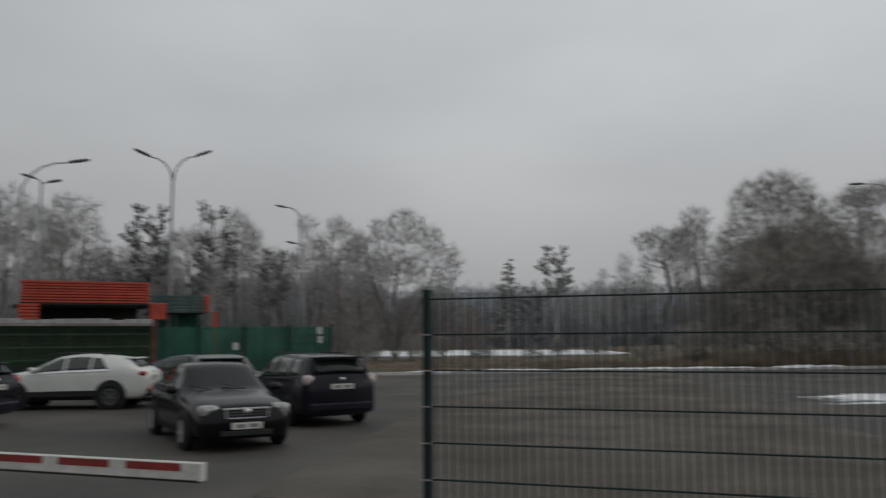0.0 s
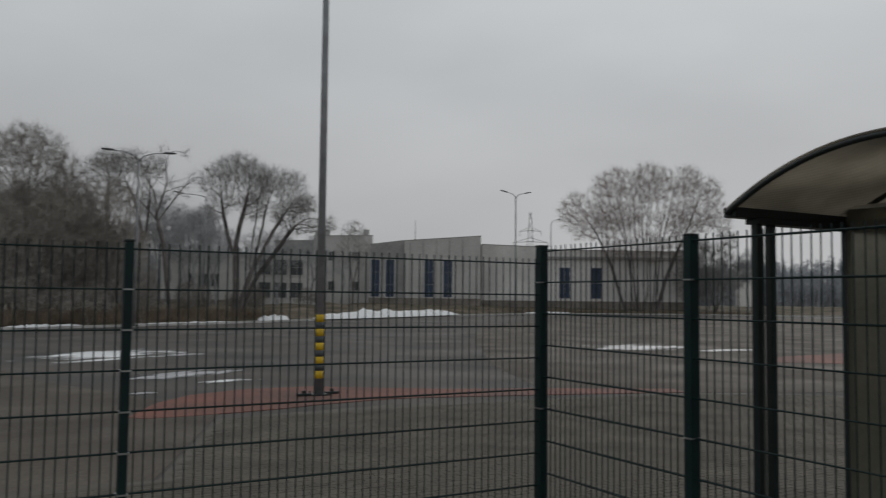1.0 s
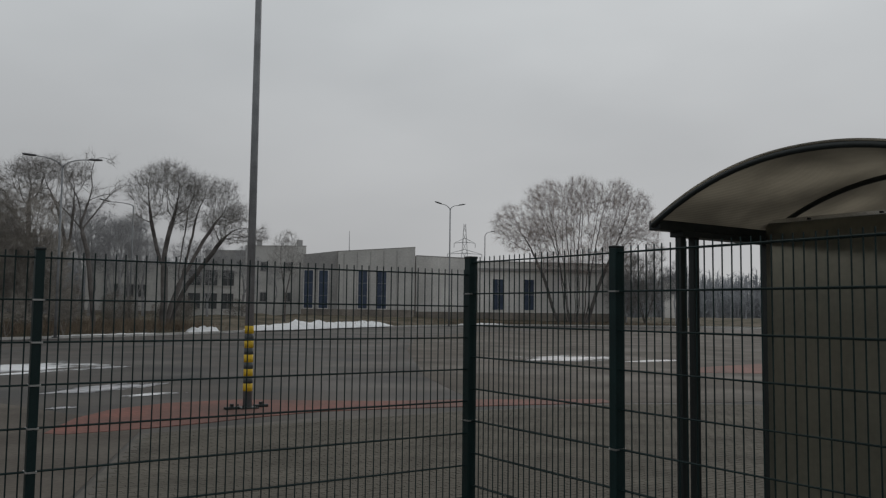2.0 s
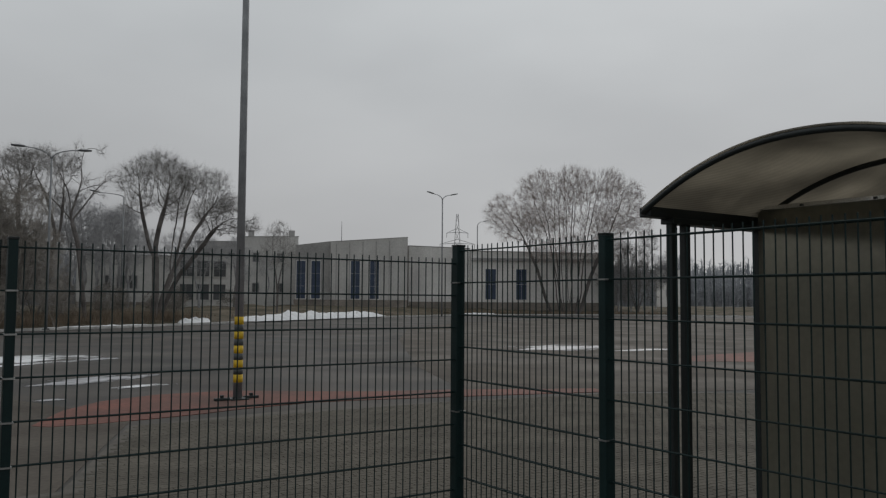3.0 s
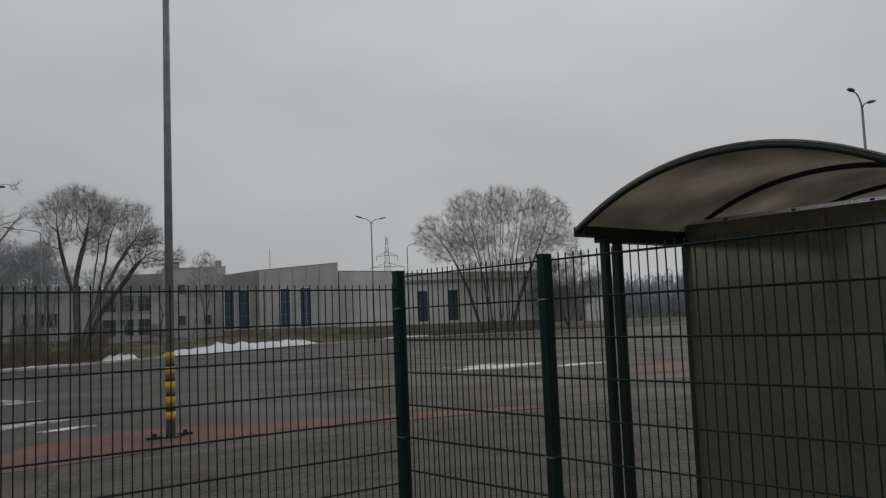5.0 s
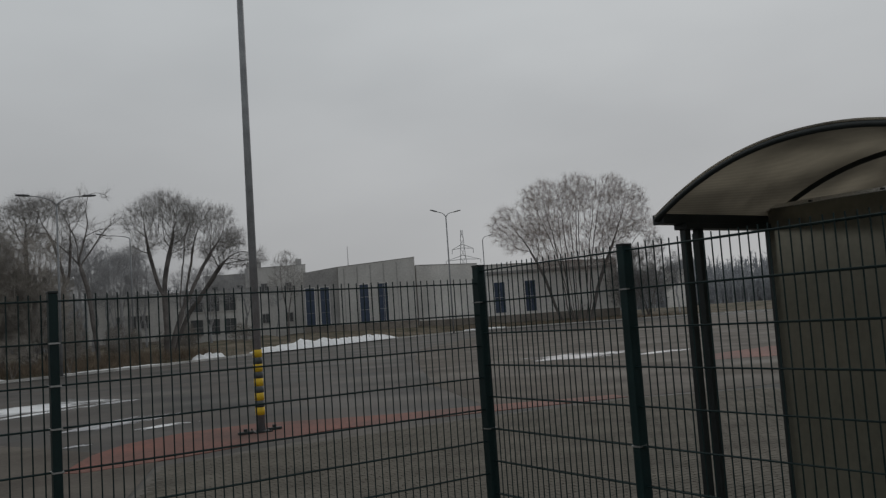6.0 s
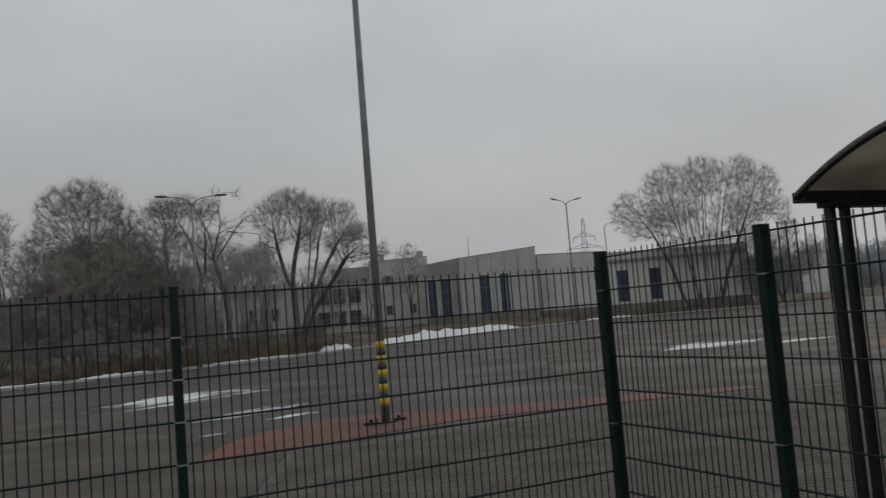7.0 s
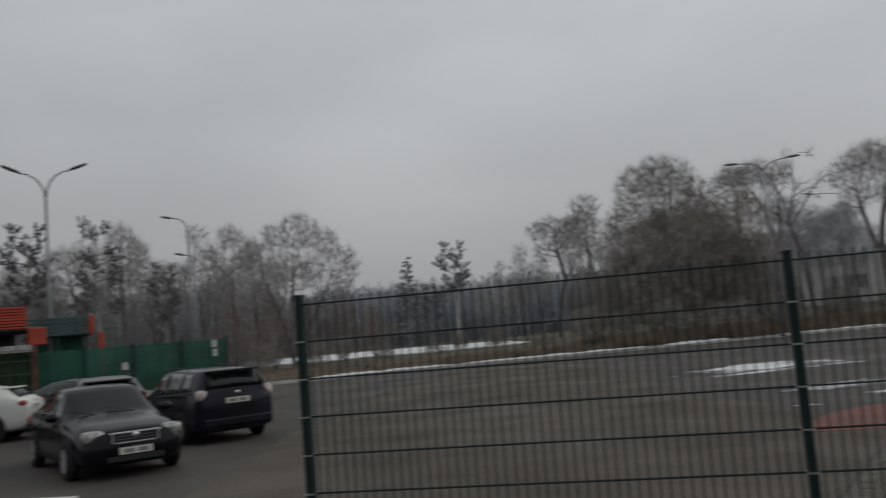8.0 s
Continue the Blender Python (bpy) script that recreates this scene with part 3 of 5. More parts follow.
# ---- lamp posts ----
def lamp_post(place, height, arms, label, bands=False, r0=0.085, r1=0.055, head_w=0.16, tilt=0.22):
    """arms: (bearing in degrees, reach, rise, head length)."""
    root = empty("street_lamp", Matrix.Translation(place), label, "lamp post", "lamp posts of the lot")
    bm = bmesh.new()
    tube(bm, [(0, 0, 0), (0, 0, height * 0.5), (0, 0, height)], [r0, (r0 + r1) / 2, r1], 14)
    part("pole", bm, M["galv"], root, smooth=True)
    bm = boxes((-0.17, 0.17, -0.17, 0.17, 0.0, 0.025), bevel=0.004)
    for sx in (-1, 1):
        for sy in (-1, 1):
            tube(bm, [(sx * 0.13, sy * 0.13, 0.02), (sx * 0.13, sy * 0.13, 0.07)], [0.014, 0.014], 6)
    part("base_plate", bm, M["frame"], root)
    if bands:
        z = 0.32
        for k in range(5):
            for h, m in ((0.145, "yellow"), (0.125, "dark_paint")):
                if k == 4 and m == "dark_paint":
                    continue
                bm = bmesh.new()
                tube(bm, [(0, 0, z), (0, 0, z + h)], [r0 + 0.004 - 0.03 * z / height] * 2, 16)
                part("band", bm, M[m], root, "yellow warning band" if m == "yellow" else "dark warning band", True)
                z += h
    for bearing, reach, rise, head in arms:
        a = radians(bearing)
        d = Vector((math.sin(a), math.cos(a), 0))
        bm = bmesh.new()
        pts = [Vector((0, 0, height - 0.05)) + d * (reach * (1 - math.cos(t * math.pi / 2))) + Vector((0, 0, rise * math.sin(t * math.pi / 2))) for t in (0, 0.2, 0.4, 0.6, 0.8, 1.0)]
        tube(bm, pts, [r1 * 0.8, r1 * 0.72, r1 * 0.65, r1 * 0.6, r1 * 0.55, r1 * 0.5], 10)
        arm = part("arm", bm, M["galv"], root, smooth=True)
        bm = bmesh.new()
        e = pts[-1]
        s = Vector((-d.y, d.x, 0))
        rows = []
        for u, w, h in ((0, 0.35, 0.5), (0.15, 0.8, 0.9), (0.6, 1, 1), (0.95, 0.8, 0.7), (1, 0.5, 0.4)):
            c = e + d * (head * u - 0.05) + Vector((0, 0, head * u * tilt))
            rows.append([bm.verts.new(c + s * (head_w * w * math.cos(q)) + Vector((0, 0, 0.07 * h * math.sin(q) + 0.02))) for q in (k * math.pi / 5 for k in range(10))])
        for r, q in zip(rows, rows[1:]):
            for k in range(10):
                bm.faces.new((r[k], r[(k + 1) % 10], q[(k + 1) % 10], q[k]))
        bm.faces.new(rows[0][::-1])
        bm.faces.new(rows[-1])
        bmesh.ops.recalc_face_normals(bm, faces=bm.faces[:])
        part("lamp_head", bm, M["lamp_head"], root, smooth=True)
    return root


lamp_post((2.74, 10.93, 0.012), 11.0, [(60, 1.6, 0.6, 0.7), (240, 1.6, 0.6, 0.7)], "tall grey steel lamp post with yellow warning bands", bands=True)
for sx, sy in ((-0.32, -0.05), (0.3, 0.08)):
    root = empty("kerb_clamp", pose(2.74 + sx, 10.93 + sy, 0.012), "low dark steel anchor beside the lamp post foot", "anchor", "anchors at the lamp post")
    part("body", boxes((-0.14, 0.14, -0.05, 0.05, 0.0, 0.05), bevel=0.012), M["frame"], root)
    part("bolt", boxes((-0.03, 0.03, -0.03, 0.03, 0.05, 0.1), bevel=0.006), M["frame"], root)
lamp_post(at(9.36, 52.3, 0.1), 9.7, [(98, 1.4, 0.62, 0.75), (278, 1.4, 0.62, 0.75)], "grey lamp post with two curved arms beside the kerb", r1=0.05, tilt=0.04)
lamp_post(at(34.5, 84, 0.3), 11.7, [(95, 1.0, 0.6, 0.8), (275, 1.0, 0.6, 0.8)], "grey lamp post with two curved arms before the hall", r1=0.06)
lamp_post(at(36.9, 112, 0.5), 11.4, [(80, 1.2, 0.7, 0.8)], "slim grey lamp post with one curved arm", r1=0.06)
lamp_post(at(13.6, 74, 0.5), 9.8, [(285, 1.9, 0.3, 0.8)], "slim dark lamp post among the trees", r1=0.05)
lamp_post(at(66.6, 38), 9.9, [(100, 0.45, 0.35, 0.45), (285, 0.45, 0.75, 0.3)], "grey lamp post with two short lamp heads", r1=0.05, head_w=0.13)
lamp_post(at(-37.44, 37), 8.6, [(48, 0.95, 1.2, 0.7), (232, 0.95, 1.05, 0.7)], "grey lamp post with two upswept arms", r1=0.055, head_w=0.2, tilt=0.4)
lamp_post(at(-29.0, 46), 8.3, [(285, 1.2, 0.9, 0.7)], "grey lamp post with one curved arm behind the cars", r1=0.055)
lamp_post(at(-28.7, 47.5), 7.0, [(280, 0.7, 0.3, 0.6)], "short grey lamp post beside the green screen", r1=0.05)
lamp_post(at(-46.4, 36), 7.5, [(40, 1.7, 1.5, 0.8)], "grey lamp post with one sweeping arm", r1=0.055)
lamp_post(at(-45.2, 42), 9.0, [(45, 0.3, 0.15, 0.6), (225, 0.3, 0.3, 0.6)], "slim mast with two small lamp heads", r1=0.05)


# ---- buildings ----
def frame_at(az, dist, z=0.0, turn=0.0):
    """Local frame that faces the viewpoint: x to the right, y away."""
    p = at(az, dist, z)
    return Matrix.Translation(p) @ pose(0, 0, 0, 0, 0, -az + turn)


def opening(parent, x, w, z0, z1, y, pane, frame_mat, name="window", bars=(1, 2), label=""):
    """A framed opening set in the wall's face at depth y."""
    f = 0.08
    win = part(name, boxes((x - w / 2, x + w / 2, y - 0.10, y + 0.05, z1 - f, z1), (x - w / 2, x + w / 2, y - 0.10, y + 0.05, z0, z0 + f),
                           (x - w / 2, x - w / 2 + f, y - 0.10, y + 0.05, z0 + f, z1 - f), (x + w / 2 - f, x + w / 2, y - 0.10, y + 0.05, z0 + f, z1 - f)), frame_mat, parent, label)
    nx, nz = bars
    for i in range(nx):
        for j in range(nz):
            a, b = x - w / 2 + f + (w - 2 * f) * i / nx, x - w / 2 + f + (w - 2 * f) * (i + 1) / nx
            c, d = z0 + f + (z1 - z0 - 2 * f) * j / nz, z0 + f + (z1 - z0 - 2 * f) * (j + 1) / nz
            part("pane", boxes((a + 0.02, b - 0.02, y - 0.04, y + 0.02, c + 0.02, d - 0.02)), pane, win)
    return win


def wall_block(root, x0, x1, y0, y1, z0, za, zb, material, roof=True, over=0.06):
    """A wall body whose top slopes from za at x0 to zb at x1, with a roof slab."""
    bm = bmesh.new()
    v = [bm.verts.new(c) for c in ((x0, y0, z0), (x1, y0, z0), (x1, y1, z0), (x0, y1, z0), (x0, y0, za), (x1, y0, zb), (x1, y1, zb), (x0, y1, za))]
    for f in ((0, 1, 5, 4), (1, 2, 6, 5), (2, 3, 7, 6), (3, 0, 4, 7), (4, 5, 6, 7), (3, 2, 1, 0)):
        bm.faces.new([v[i] for i in f])
    wall = part("wall", bm, material, root)
    if roof:
        bm = bmesh.new()
        o = over
        v = [bm.verts.new(c) for c in ((x0 - o, y0 - o, za + 0.005), (x1 + o, y0 - o, zb + 0.005), (x1 + o, y1 + o, zb + 0.005), (x0 - o, y1 + o, za + 0.005),
                                       (x0 - o, y0 - o, za + 0.1), (x1 + o, y0 - o, zb + 0.1), (x1 + o, y1 + o, zb + 0.1), (x0 - o, y1 + o, za + 0.1))]
        for f in ((0, 1, 5, 4), (1, 2, 6, 5), (2, 3, 7, 6), (3, 0, 4, 7), (4, 5, 6, 7), (3, 2, 1, 0)):
            bm.faces.new([v[i] for i in f])
        bmesh.ops.recalc_face_normals(bm, faces=bm.faces[:])
        part("roof", bm, M["plaster_grey"] if over < 0.3 else M["roof"], root)
    return wall


D = 117
hall = new("factory_hall")
hall.matrix_world = frame_at(30.28, D, 0.4)
tagged(hall, "pale rendered factory hall with tall blue doors", "building")


def hx(az, d=D):
    return d * math.tan(radians(az - 30))


wall_block(hall, hx(26.6), hx(31.85), 0, 26, 0, 9.5, 10.25, M["plaster"], over=0.03)
wall_block(hall, hx(24.2), hx(26.55), 1.2, 26, 0, 9.0, 9.6, M["plaster_grey"], over=0.03)
part("plinth", boxes((hx(24.2), hx(31.85), -0.12, 0.0, 0, 1.5)), M["plinth"], hall, "dark stained plinth")
for az, y in ((24.45, 1.2), (25.45, 1.2), (28.15, 0), (29.45, 0)):
    x = hx(az + 0.15)
    door = opening(hall, x, 1.42, 1.55, 7.0, y, M["blue"], M["plaster_white"], "door", (2, 3), "tall dark blue panelled door")
bm = bmesh.new()
tube(bm, [(hx(27.2), 6, 9.4), (hx(27.2), 6, 13.0)], [0.06, 0.03], 6)
part("antenna", bm, M["galv"], hall)
for k in range(5):
    x = hx(27.0 + 0.9 * k)
    part("drain_pipe" if k % 2 else "wall_joint", boxes((x - 0.05, x + 0.05, -0.06, -0.005, 1.5, 9.3 + 0.12 * k)), M["plaster_grey"], hall)

wing = new("factory_wing")
wing.matrix_world = frame_at(30.28, D + 3, 0.4)
tagged(wing, "long low pale factory wing with blue doors", "building")
W = D + 3
wall_block(wing, hx(31.95, W), hx(36.2, W), 2, 24, 0, 9.4, 9.1, M["plaster_white"])
wall_block(wing, hx(36.25, W), hx(45.6, W), 1, 24, 0, 8.7, 8.5, M["plaster_white"])
part("plinth", boxes((hx(31.95, W), hx(45.6, W), 0.85, 1.0, 0, 1.3)), M["plinth"], wing)
part("eave_band", boxes((hx(36.25, W), hx(45.6, W), 0.7, 1.0, 7.3, 7.7)), M["plaster_grey"], wing)
for az in (37.6, 39.7):
    opening(wing, hx(az, W), 1.7, 1.6, 6.2, 1.0, M["blue"], M["plaster_white"], "door", (2, 2), "blue door")

block = new("office_block")
block.matrix_world = frame_at(22.3, 130, 0.3)
tagged(block, "grey two-storey block with roof chimneys", "building")
wall_block(block, -9.5, -3.6, 0.5, 14, 0, 10.2, 10.3, M["plaster_grey"])
wall_block(block, -3.55, 5.5, 0, 14, 0, 11.0, 11.2, M["plaster"])
for x, h in ((-3.0, 0.6), (-1.6, 1.0), (4.6, 1.1)):
    part("chimney", boxes((x - 0.45, x + 0.45, 3, 4, 10.9, 11.3 + h), bevel=0.03), M["plaster_grey"], block)
for i in range(4):
    for z in (2.6, 7.2):
        opening(block, -8.0 + 3.6 * i, 1.1, z, z + 1.5, 0, M["win_far"], M["plaster_grey"], "window", (2, 1))

white = new("white_outbuilding")
white.matrix_world = frame_at(15.4, 96, 0.3)
tagged(white, "pale low building with dark open bays", "building")
wall_block(white, -7.5, 2.2, 0, 10, 0, 6.2, 6.2, M["plaster"])
wall_block(white, 2.25, 9.6, 1, 10, 0, 6.4, 6.4, M["plaster"])
for x in (-4.3, -3.1, -1.9):
    opening(white, x, 0.95, 2.6, 4.1, 0, M["win_far"], M["plaster_grey"], "window", (2, 1))
for x in (3.6, 5.4, 7.2):
    for z in (1.4, 4.0):
        opening(white, x, 1.5, z, z + 1.9, 1, M["win_far"], M["plaster"], "window", (2, 2), "dark broken window")
part("plinth", boxes((-7.5, 2.2, -0.12, 0, 0, 1.2)), M["plinth"], white)

hut = new("far_building")
hut.matrix_world = frame_at(49.6, 170)
tagged(hut, "narrow pale building at the far edge of the field", "building")
wall_block(hut, -2.2, 2.2, 0, 6, 0, 8.2, 8.2, M["plaster_white"])
opening(hut, -0.5, 1.2, 5.6, 7.0, 0, M["win_far"], M["plaster_grey"], "window", (2, 1))

# pylon on the horizon
pylon = new("power_pylon")
pylon.matrix_world = frame_at(35.5, 300)
tagged(pylon, "lattice steel power pylon in the mist", "pylon")


def lattice(h, w0, w1, n):
    bm = bmesh.new()
    for k in range(n):
        a, b = k / n, (k + 1) / n
        wa, wb = w0 + (w1 - w0) * a, w0 + (w1 - w0) * b
        ca = [Vector((sx * wa, sy * wa, h * a)) for sx, sy in ((-1, -1), (1, -1), (1, 1), (-1, 1))]
        cb = [Vector((sx * wb, sy * wb, h * b)) for sx, sy in ((-1, -1), (1, -1), (1, 1), (-1, 1))]
        for i in range(4):
            tube(bm, [ca[i], cb[i]], [0.12, 0.12], 4)
            tube(bm, [ca[i], cb[(i + 1) % 4]], [0.07, 0.07], 3)
    return bm


part("tower", lattice(33, 2.4, 0.3, 10), M["far_grey"], pylon)
for z, w in ((22.5, 6.2), (26.5, 3.8)):
    bm = bmesh.new()
    for s in (-1, 1):
        tube(bm, [(0, 0, z), (s * w, 0, z - 0.4)], [0.14, 0.08], 4)
        tube(bm, [(0, 0, z + 1.4), (s * w, 0, z - 0.4)], [0.12, 0.08], 4)
        tube(bm, [(s * w, 0, z - 0.4), (s * w, 0, z - 2.0)], [0.12, 0.12], 4)
    part("cross_arm", bm, M["far_grey"], pylon)


# ---- trees ----
def rotate_off(d, ang, spin):
    ax = d.orthogonal().normalized()
    ax.rotate(Matrix.Rotation(spin, 3, d))
    v = d.copy()
    v.rotate(Matrix.Rotation(ang, 3, ax))
    return v


class Skeleton:
    """Collects tapered tubes and makes one mesh of them."""

    def __init__(self):
        self.v, self.f = [], []

    def add(self, pts, radii, sides):
        ref = None
        base = len(self.v)
        for i, p in enumerate(pts):
            d = (pts[min(i + 1, len(pts) - 1)] - pts[max(i - 1, 0)]).normalized()
            if ref is None:
                ref = d.orthogonal().normalized()
            ref = (ref - d * ref.dot(d)).normalized()
            side = d.cross(ref)
            for k in range(sides):
                a = 2 * math.pi * k / sides
                self.v.append(p + (ref * math.cos(a) + side * math.sin(a)) * radii[i])
        for i in range(len(pts) - 1):
            for k in range(sides):
                a, b = base + i * sides + k, base + i * sides + (k + 1) % sides
                self.f.append((a, b, b + sides, a + sides))

    def spike(self, p, q, r):
        """A pointed three-sided shoot."""
        d = (q - p).normalized()
        a = d.orthogonal().normalized() * r
        b = d.cross(a)
        n = len(self.v)
        self.v += [p + a, p - a * 0.5 + b * 0.87, p - a * 0.5 - b * 0.87, q]
        self.f += [(n, n + 1, n + 3), (n + 1, n + 2, n + 3), (n + 2, n, n + 3)]

    def mesh(self, name, material):
        me = bpy.data.meshes.new(name)
        me.from_pydata([tuple(v) for v in self.v], [], self.f)
        me.materials.append(material)
        return me


SIDES = (8, 5, 4, 3, 3)


def grow(rng, thick, fine, p, d, length, radius, level, st):
    n = (6, 5, 4, 3, 2)[level]
    pts, radii = [p.copy()], [radius]
    tip = radius * (0.35, 0.35, 0.4, 0.5, 0.6)[level]
    for i in range(n):
        j = st["jit"][level]
        d = (d + Vector((rng.gauss(0, j), rng.gauss(0, j), rng.gauss(0, j * 0.7) + st["up"][level]))).normalized()
        p = p + d * (length / n)
        pts.append(p.copy())
        radii.append(max(st["thin"], radius + (tip - radius) * (i + 1) / n))
    (thick if level < 2 else fine).add(pts, radii, SIDES[level])
    if level + 1 >= st["levels"]:
        return
    lo, hi = st["count"][level]
    count = rng.randint(lo, hi)
    start = st["start"][level]
    spin = rng.uniform(0, 6.28)
    for k in range(count):
        u = start + (1 - start) * ((k + rng.random()) / count)
        x = min(u * n, n - 0.001)
        i = int(x)
        q = pts[i].lerp(pts[i + 1], x - i)
        dd = (pts[i + 1] - pts[i]).normalized()
        spin += 2.4 + rng.uniform(-0.5, 0.5)
        a0, a1 = st["angle"][level]
        child = rotate_off(dd, radians(rng.uniform(a0, a1)), spin)
        shape = st["shape"](u) if level == 0 else 1 - 0.45 * u
        grow(rng, thick, fine, q, child, length * st["ratio"][level] * shape * rng.uniform(0.75, 1.2), max(st["thin"], radii[i] * st["rr"]), level + 1, st)


def style(**kw):
    st = dict(levels=5, thin=0.009, jit=(0.06, 0.12, 0.16, 0.2, 0.22), up=(0.05, 0.07, 0.05, 0.03, 0.02), count=((9, 12), (6, 8), (5, 6), (4, 5)), start=(0.28, 0.25, 0.2, 0.15),
              angle=((30, 55), (28, 50), (25, 50), (25, 55)), ratio=(0.55, 0.55, 0.5, 0.45), rr=0.55, shape=lambda u: 1.15 - 0.65 * u, trunk=0.02)
    st.update(kw)
    return st


STYLES = {
    "conifer": style(levels=4, ratio=(0.26, 0.4, 0.4, 0.4), start=(0.18, 0.1, 0.1, 0.1), angle=((75, 100), (40, 65), (30, 60), (30, 60)), up=(0.05, -0.02, -0.03, -0.02, 0), count=((38, 44), (9, 11), (7, 9), (3, 4)),
                     shape=lambda u: 1.25 - 1.05 * u, thin=0.03),
    "pine": style(levels=4, ratio=(0.30, 0.45, 0.4, 0.4), start=(0.42, 0.3, 0.3, 0.1), angle=((55, 90), (35, 65), (30, 60), (30, 60)), up=(0.05, 0.08, 0.08, 0.02, 0), count=((15, 18), (9, 11), (14, 16), (3, 4)),
                  shape=lambda u: 1.0 - 0.35 * u, thin=0.032),
}
MADE = {}
# crowns by kind: points, twigs a tip, twig length, thinnest radius, fork height, stems, lean, trunk radius, then lobes (x, z, half width, half height)
CROWNS = {
    "round": (620, 14, 0.62, 0.0047, 3.4, 1, 0.0, 0.21, [(0.1, 8.8, 1.7, 1.15), (-1.35, 8.1, 0.95, 1.0), (1.1, 8.1, 1.0, 1.15), (-0.7, 7.1, 1.0, 0.7), (0.9, 6.7, 1.0, 0.8), (-1.5, 6.6, 0.5, 0.5)]),
    "leaning": (480, 14, 0.62, 0.0047, 2.6, 1, 0.30, 0.17, [(2.0, 8.4, 1.2, 1.0), (3.2, 8.2, 1.0, 1.0), (3.9, 7.1, 0.8, 0.9), (1.1, 7.4, 0.7, 0.8), (2.7, 6.8, 1.0, 0.7)]),
    "bent": (300, 14, 0.6, 0.0047, 2.2, 1, 0.42, 0.14, [(4.3, 5.7, 0.9, 0.55), (3.2, 5.8, 1.0, 0.6), (5.2, 5.9, 0.6, 0.5), (3.5, 6.9, 0.9, 0.7), (2.4, 6.2, 0.6, 0.5)]),
    "broad": (2150, 19, 0.55, 0.0036, 0.9, 14, 0.0, 0.125, [(-4.3, 6.7, 1.25, 1.4), (-1.8, 8.1, 1.6, 1.65), (0.5, 8.3, 1.8, 1.65), (3.0, 8.1, 1.4, 1.6), (4.2, 7.3, 1.1, 1.7), (4.9, 6.0, 0.9, 0.8), (-1.7, 6.2, 2.5, 1.2), (2.7, 6.1, 2.2, 1.2), (-3.4, 5.6, 1.2, 0.9), (-1.6, 4.4, 1.3, 1.0), (0.4, 4.4, 1.5, 1.1), (2.4, 4.5, 1.4, 1.0)]),
    "sparse": (110, 6, 0.5, 0.0060, 5.2, 1, -0.05, 0.13, [(-0.6, 9.4, 0.4, 0.5), (0.5, 9.5, 0.35, 0.45), (1.2, 8.0, 0.6, 0.4), (-1.5, 8.0, 0.7, 0.8), (-2.2, 7.0, 0.6, 0.7), (-0.6, 8.6, 0.5, 0.6), (0.1, 7.3, 0.9, 0.8)]),
    "wispy": (210, 10, 0.6, 0.0072, 4.2, 1, 0.0, 0.13, [(-1.4, 8.9, 0.8, 0.7), (0.0, 8.8, 0.9, 0.9), (0.9, 8.6, 0.8, 0.8), (-0.9, 7.6, 0.7, 0.6), (0.5, 7.0, 0.8, 0.8)]),
    "open": (230, 9, 0.62, 0.0092, 3.4, 1, 0.0, 0.16, [(0.0, 8.8, 1.2, 1.1), (-1.3, 7.7, 1.0, 1.0), (1.3, 7.9, 1.0, 1.0), (0.0, 6.8, 1.4, 1.0), (-0.8, 5.6, 1.0, 0.7)]),
    "slim": (120, 8, 0.55, 0.0095, 2.6, 1, 0.0, 0.14, [(0.0, 8.9, 0.7, 1.0), (-0.5, 7.4, 0.9, 1.0), (0.6, 6.4, 0.9, 0.9), (-0.2, 5.0, 1.0, 0.9)]),
    "domed": (190, 8, 0.6, 0.0098, 2.2, 1, 0.0, 0.16, [(0.0, 8.0, 2.0, 1.8), (-1.5, 6.4, 1.4, 1.3), (1.6, 6.6, 1.4, 1.3), (0.2, 5.4, 1.7, 1.0)]),
    "crowned": (560, 14, 0.6, 0.0068, 2.4, 1, 0.0, 0.2, [(0.0, 8.3, 2.5, 1.6), (2.0, 7.1, 1.4, 1.4), (-1.9, 6.6, 1.3, 1.2), (0.6, 6.0, 2.2, 1.2)]),
    "thicket": (330, 10, 0.72, 0.0115, 0.4, 5, 0.0, 0.08, [(0.0, 5.6, 2.8, 2.4), (0.0, 2.9, 3.2, 1.8), (-1.7, 7.2, 1.5, 1.4), (1.3, 7.9, 1.6, 1.6), (-2.8, 4.4, 1.3, 1.3), (2.9, 4.8, 1.3, 1.5)]),
    "spreading": (620, 13, 0.58, 0.0068, 1.6, 3, 0.0, 0.13, [(0.9, 8.6, 1.6, 1.3), (-0.9, 8.2, 1.2, 1.2), (-2.5, 7.1, 1.2, 1.3), (2.7, 7.6, 1.4, 1.3), (4.0, 6.3, 1.3, 1.5), (0.0, 6.1, 2.7, 1.3), (-2.6, 5.0, 1.3, 1.2), (3.1, 4.6, 1.5, 1.3)]),
    "shrub": (60, 14, 1.1, 0.016, 0.3, 6, 0.0, 0.06, [(0.0, 6.5, 3.4, 3.0), (-2.0, 4.6, 2.2, 2.2), (2.2, 4.8, 2.2, 2.2)]),
}


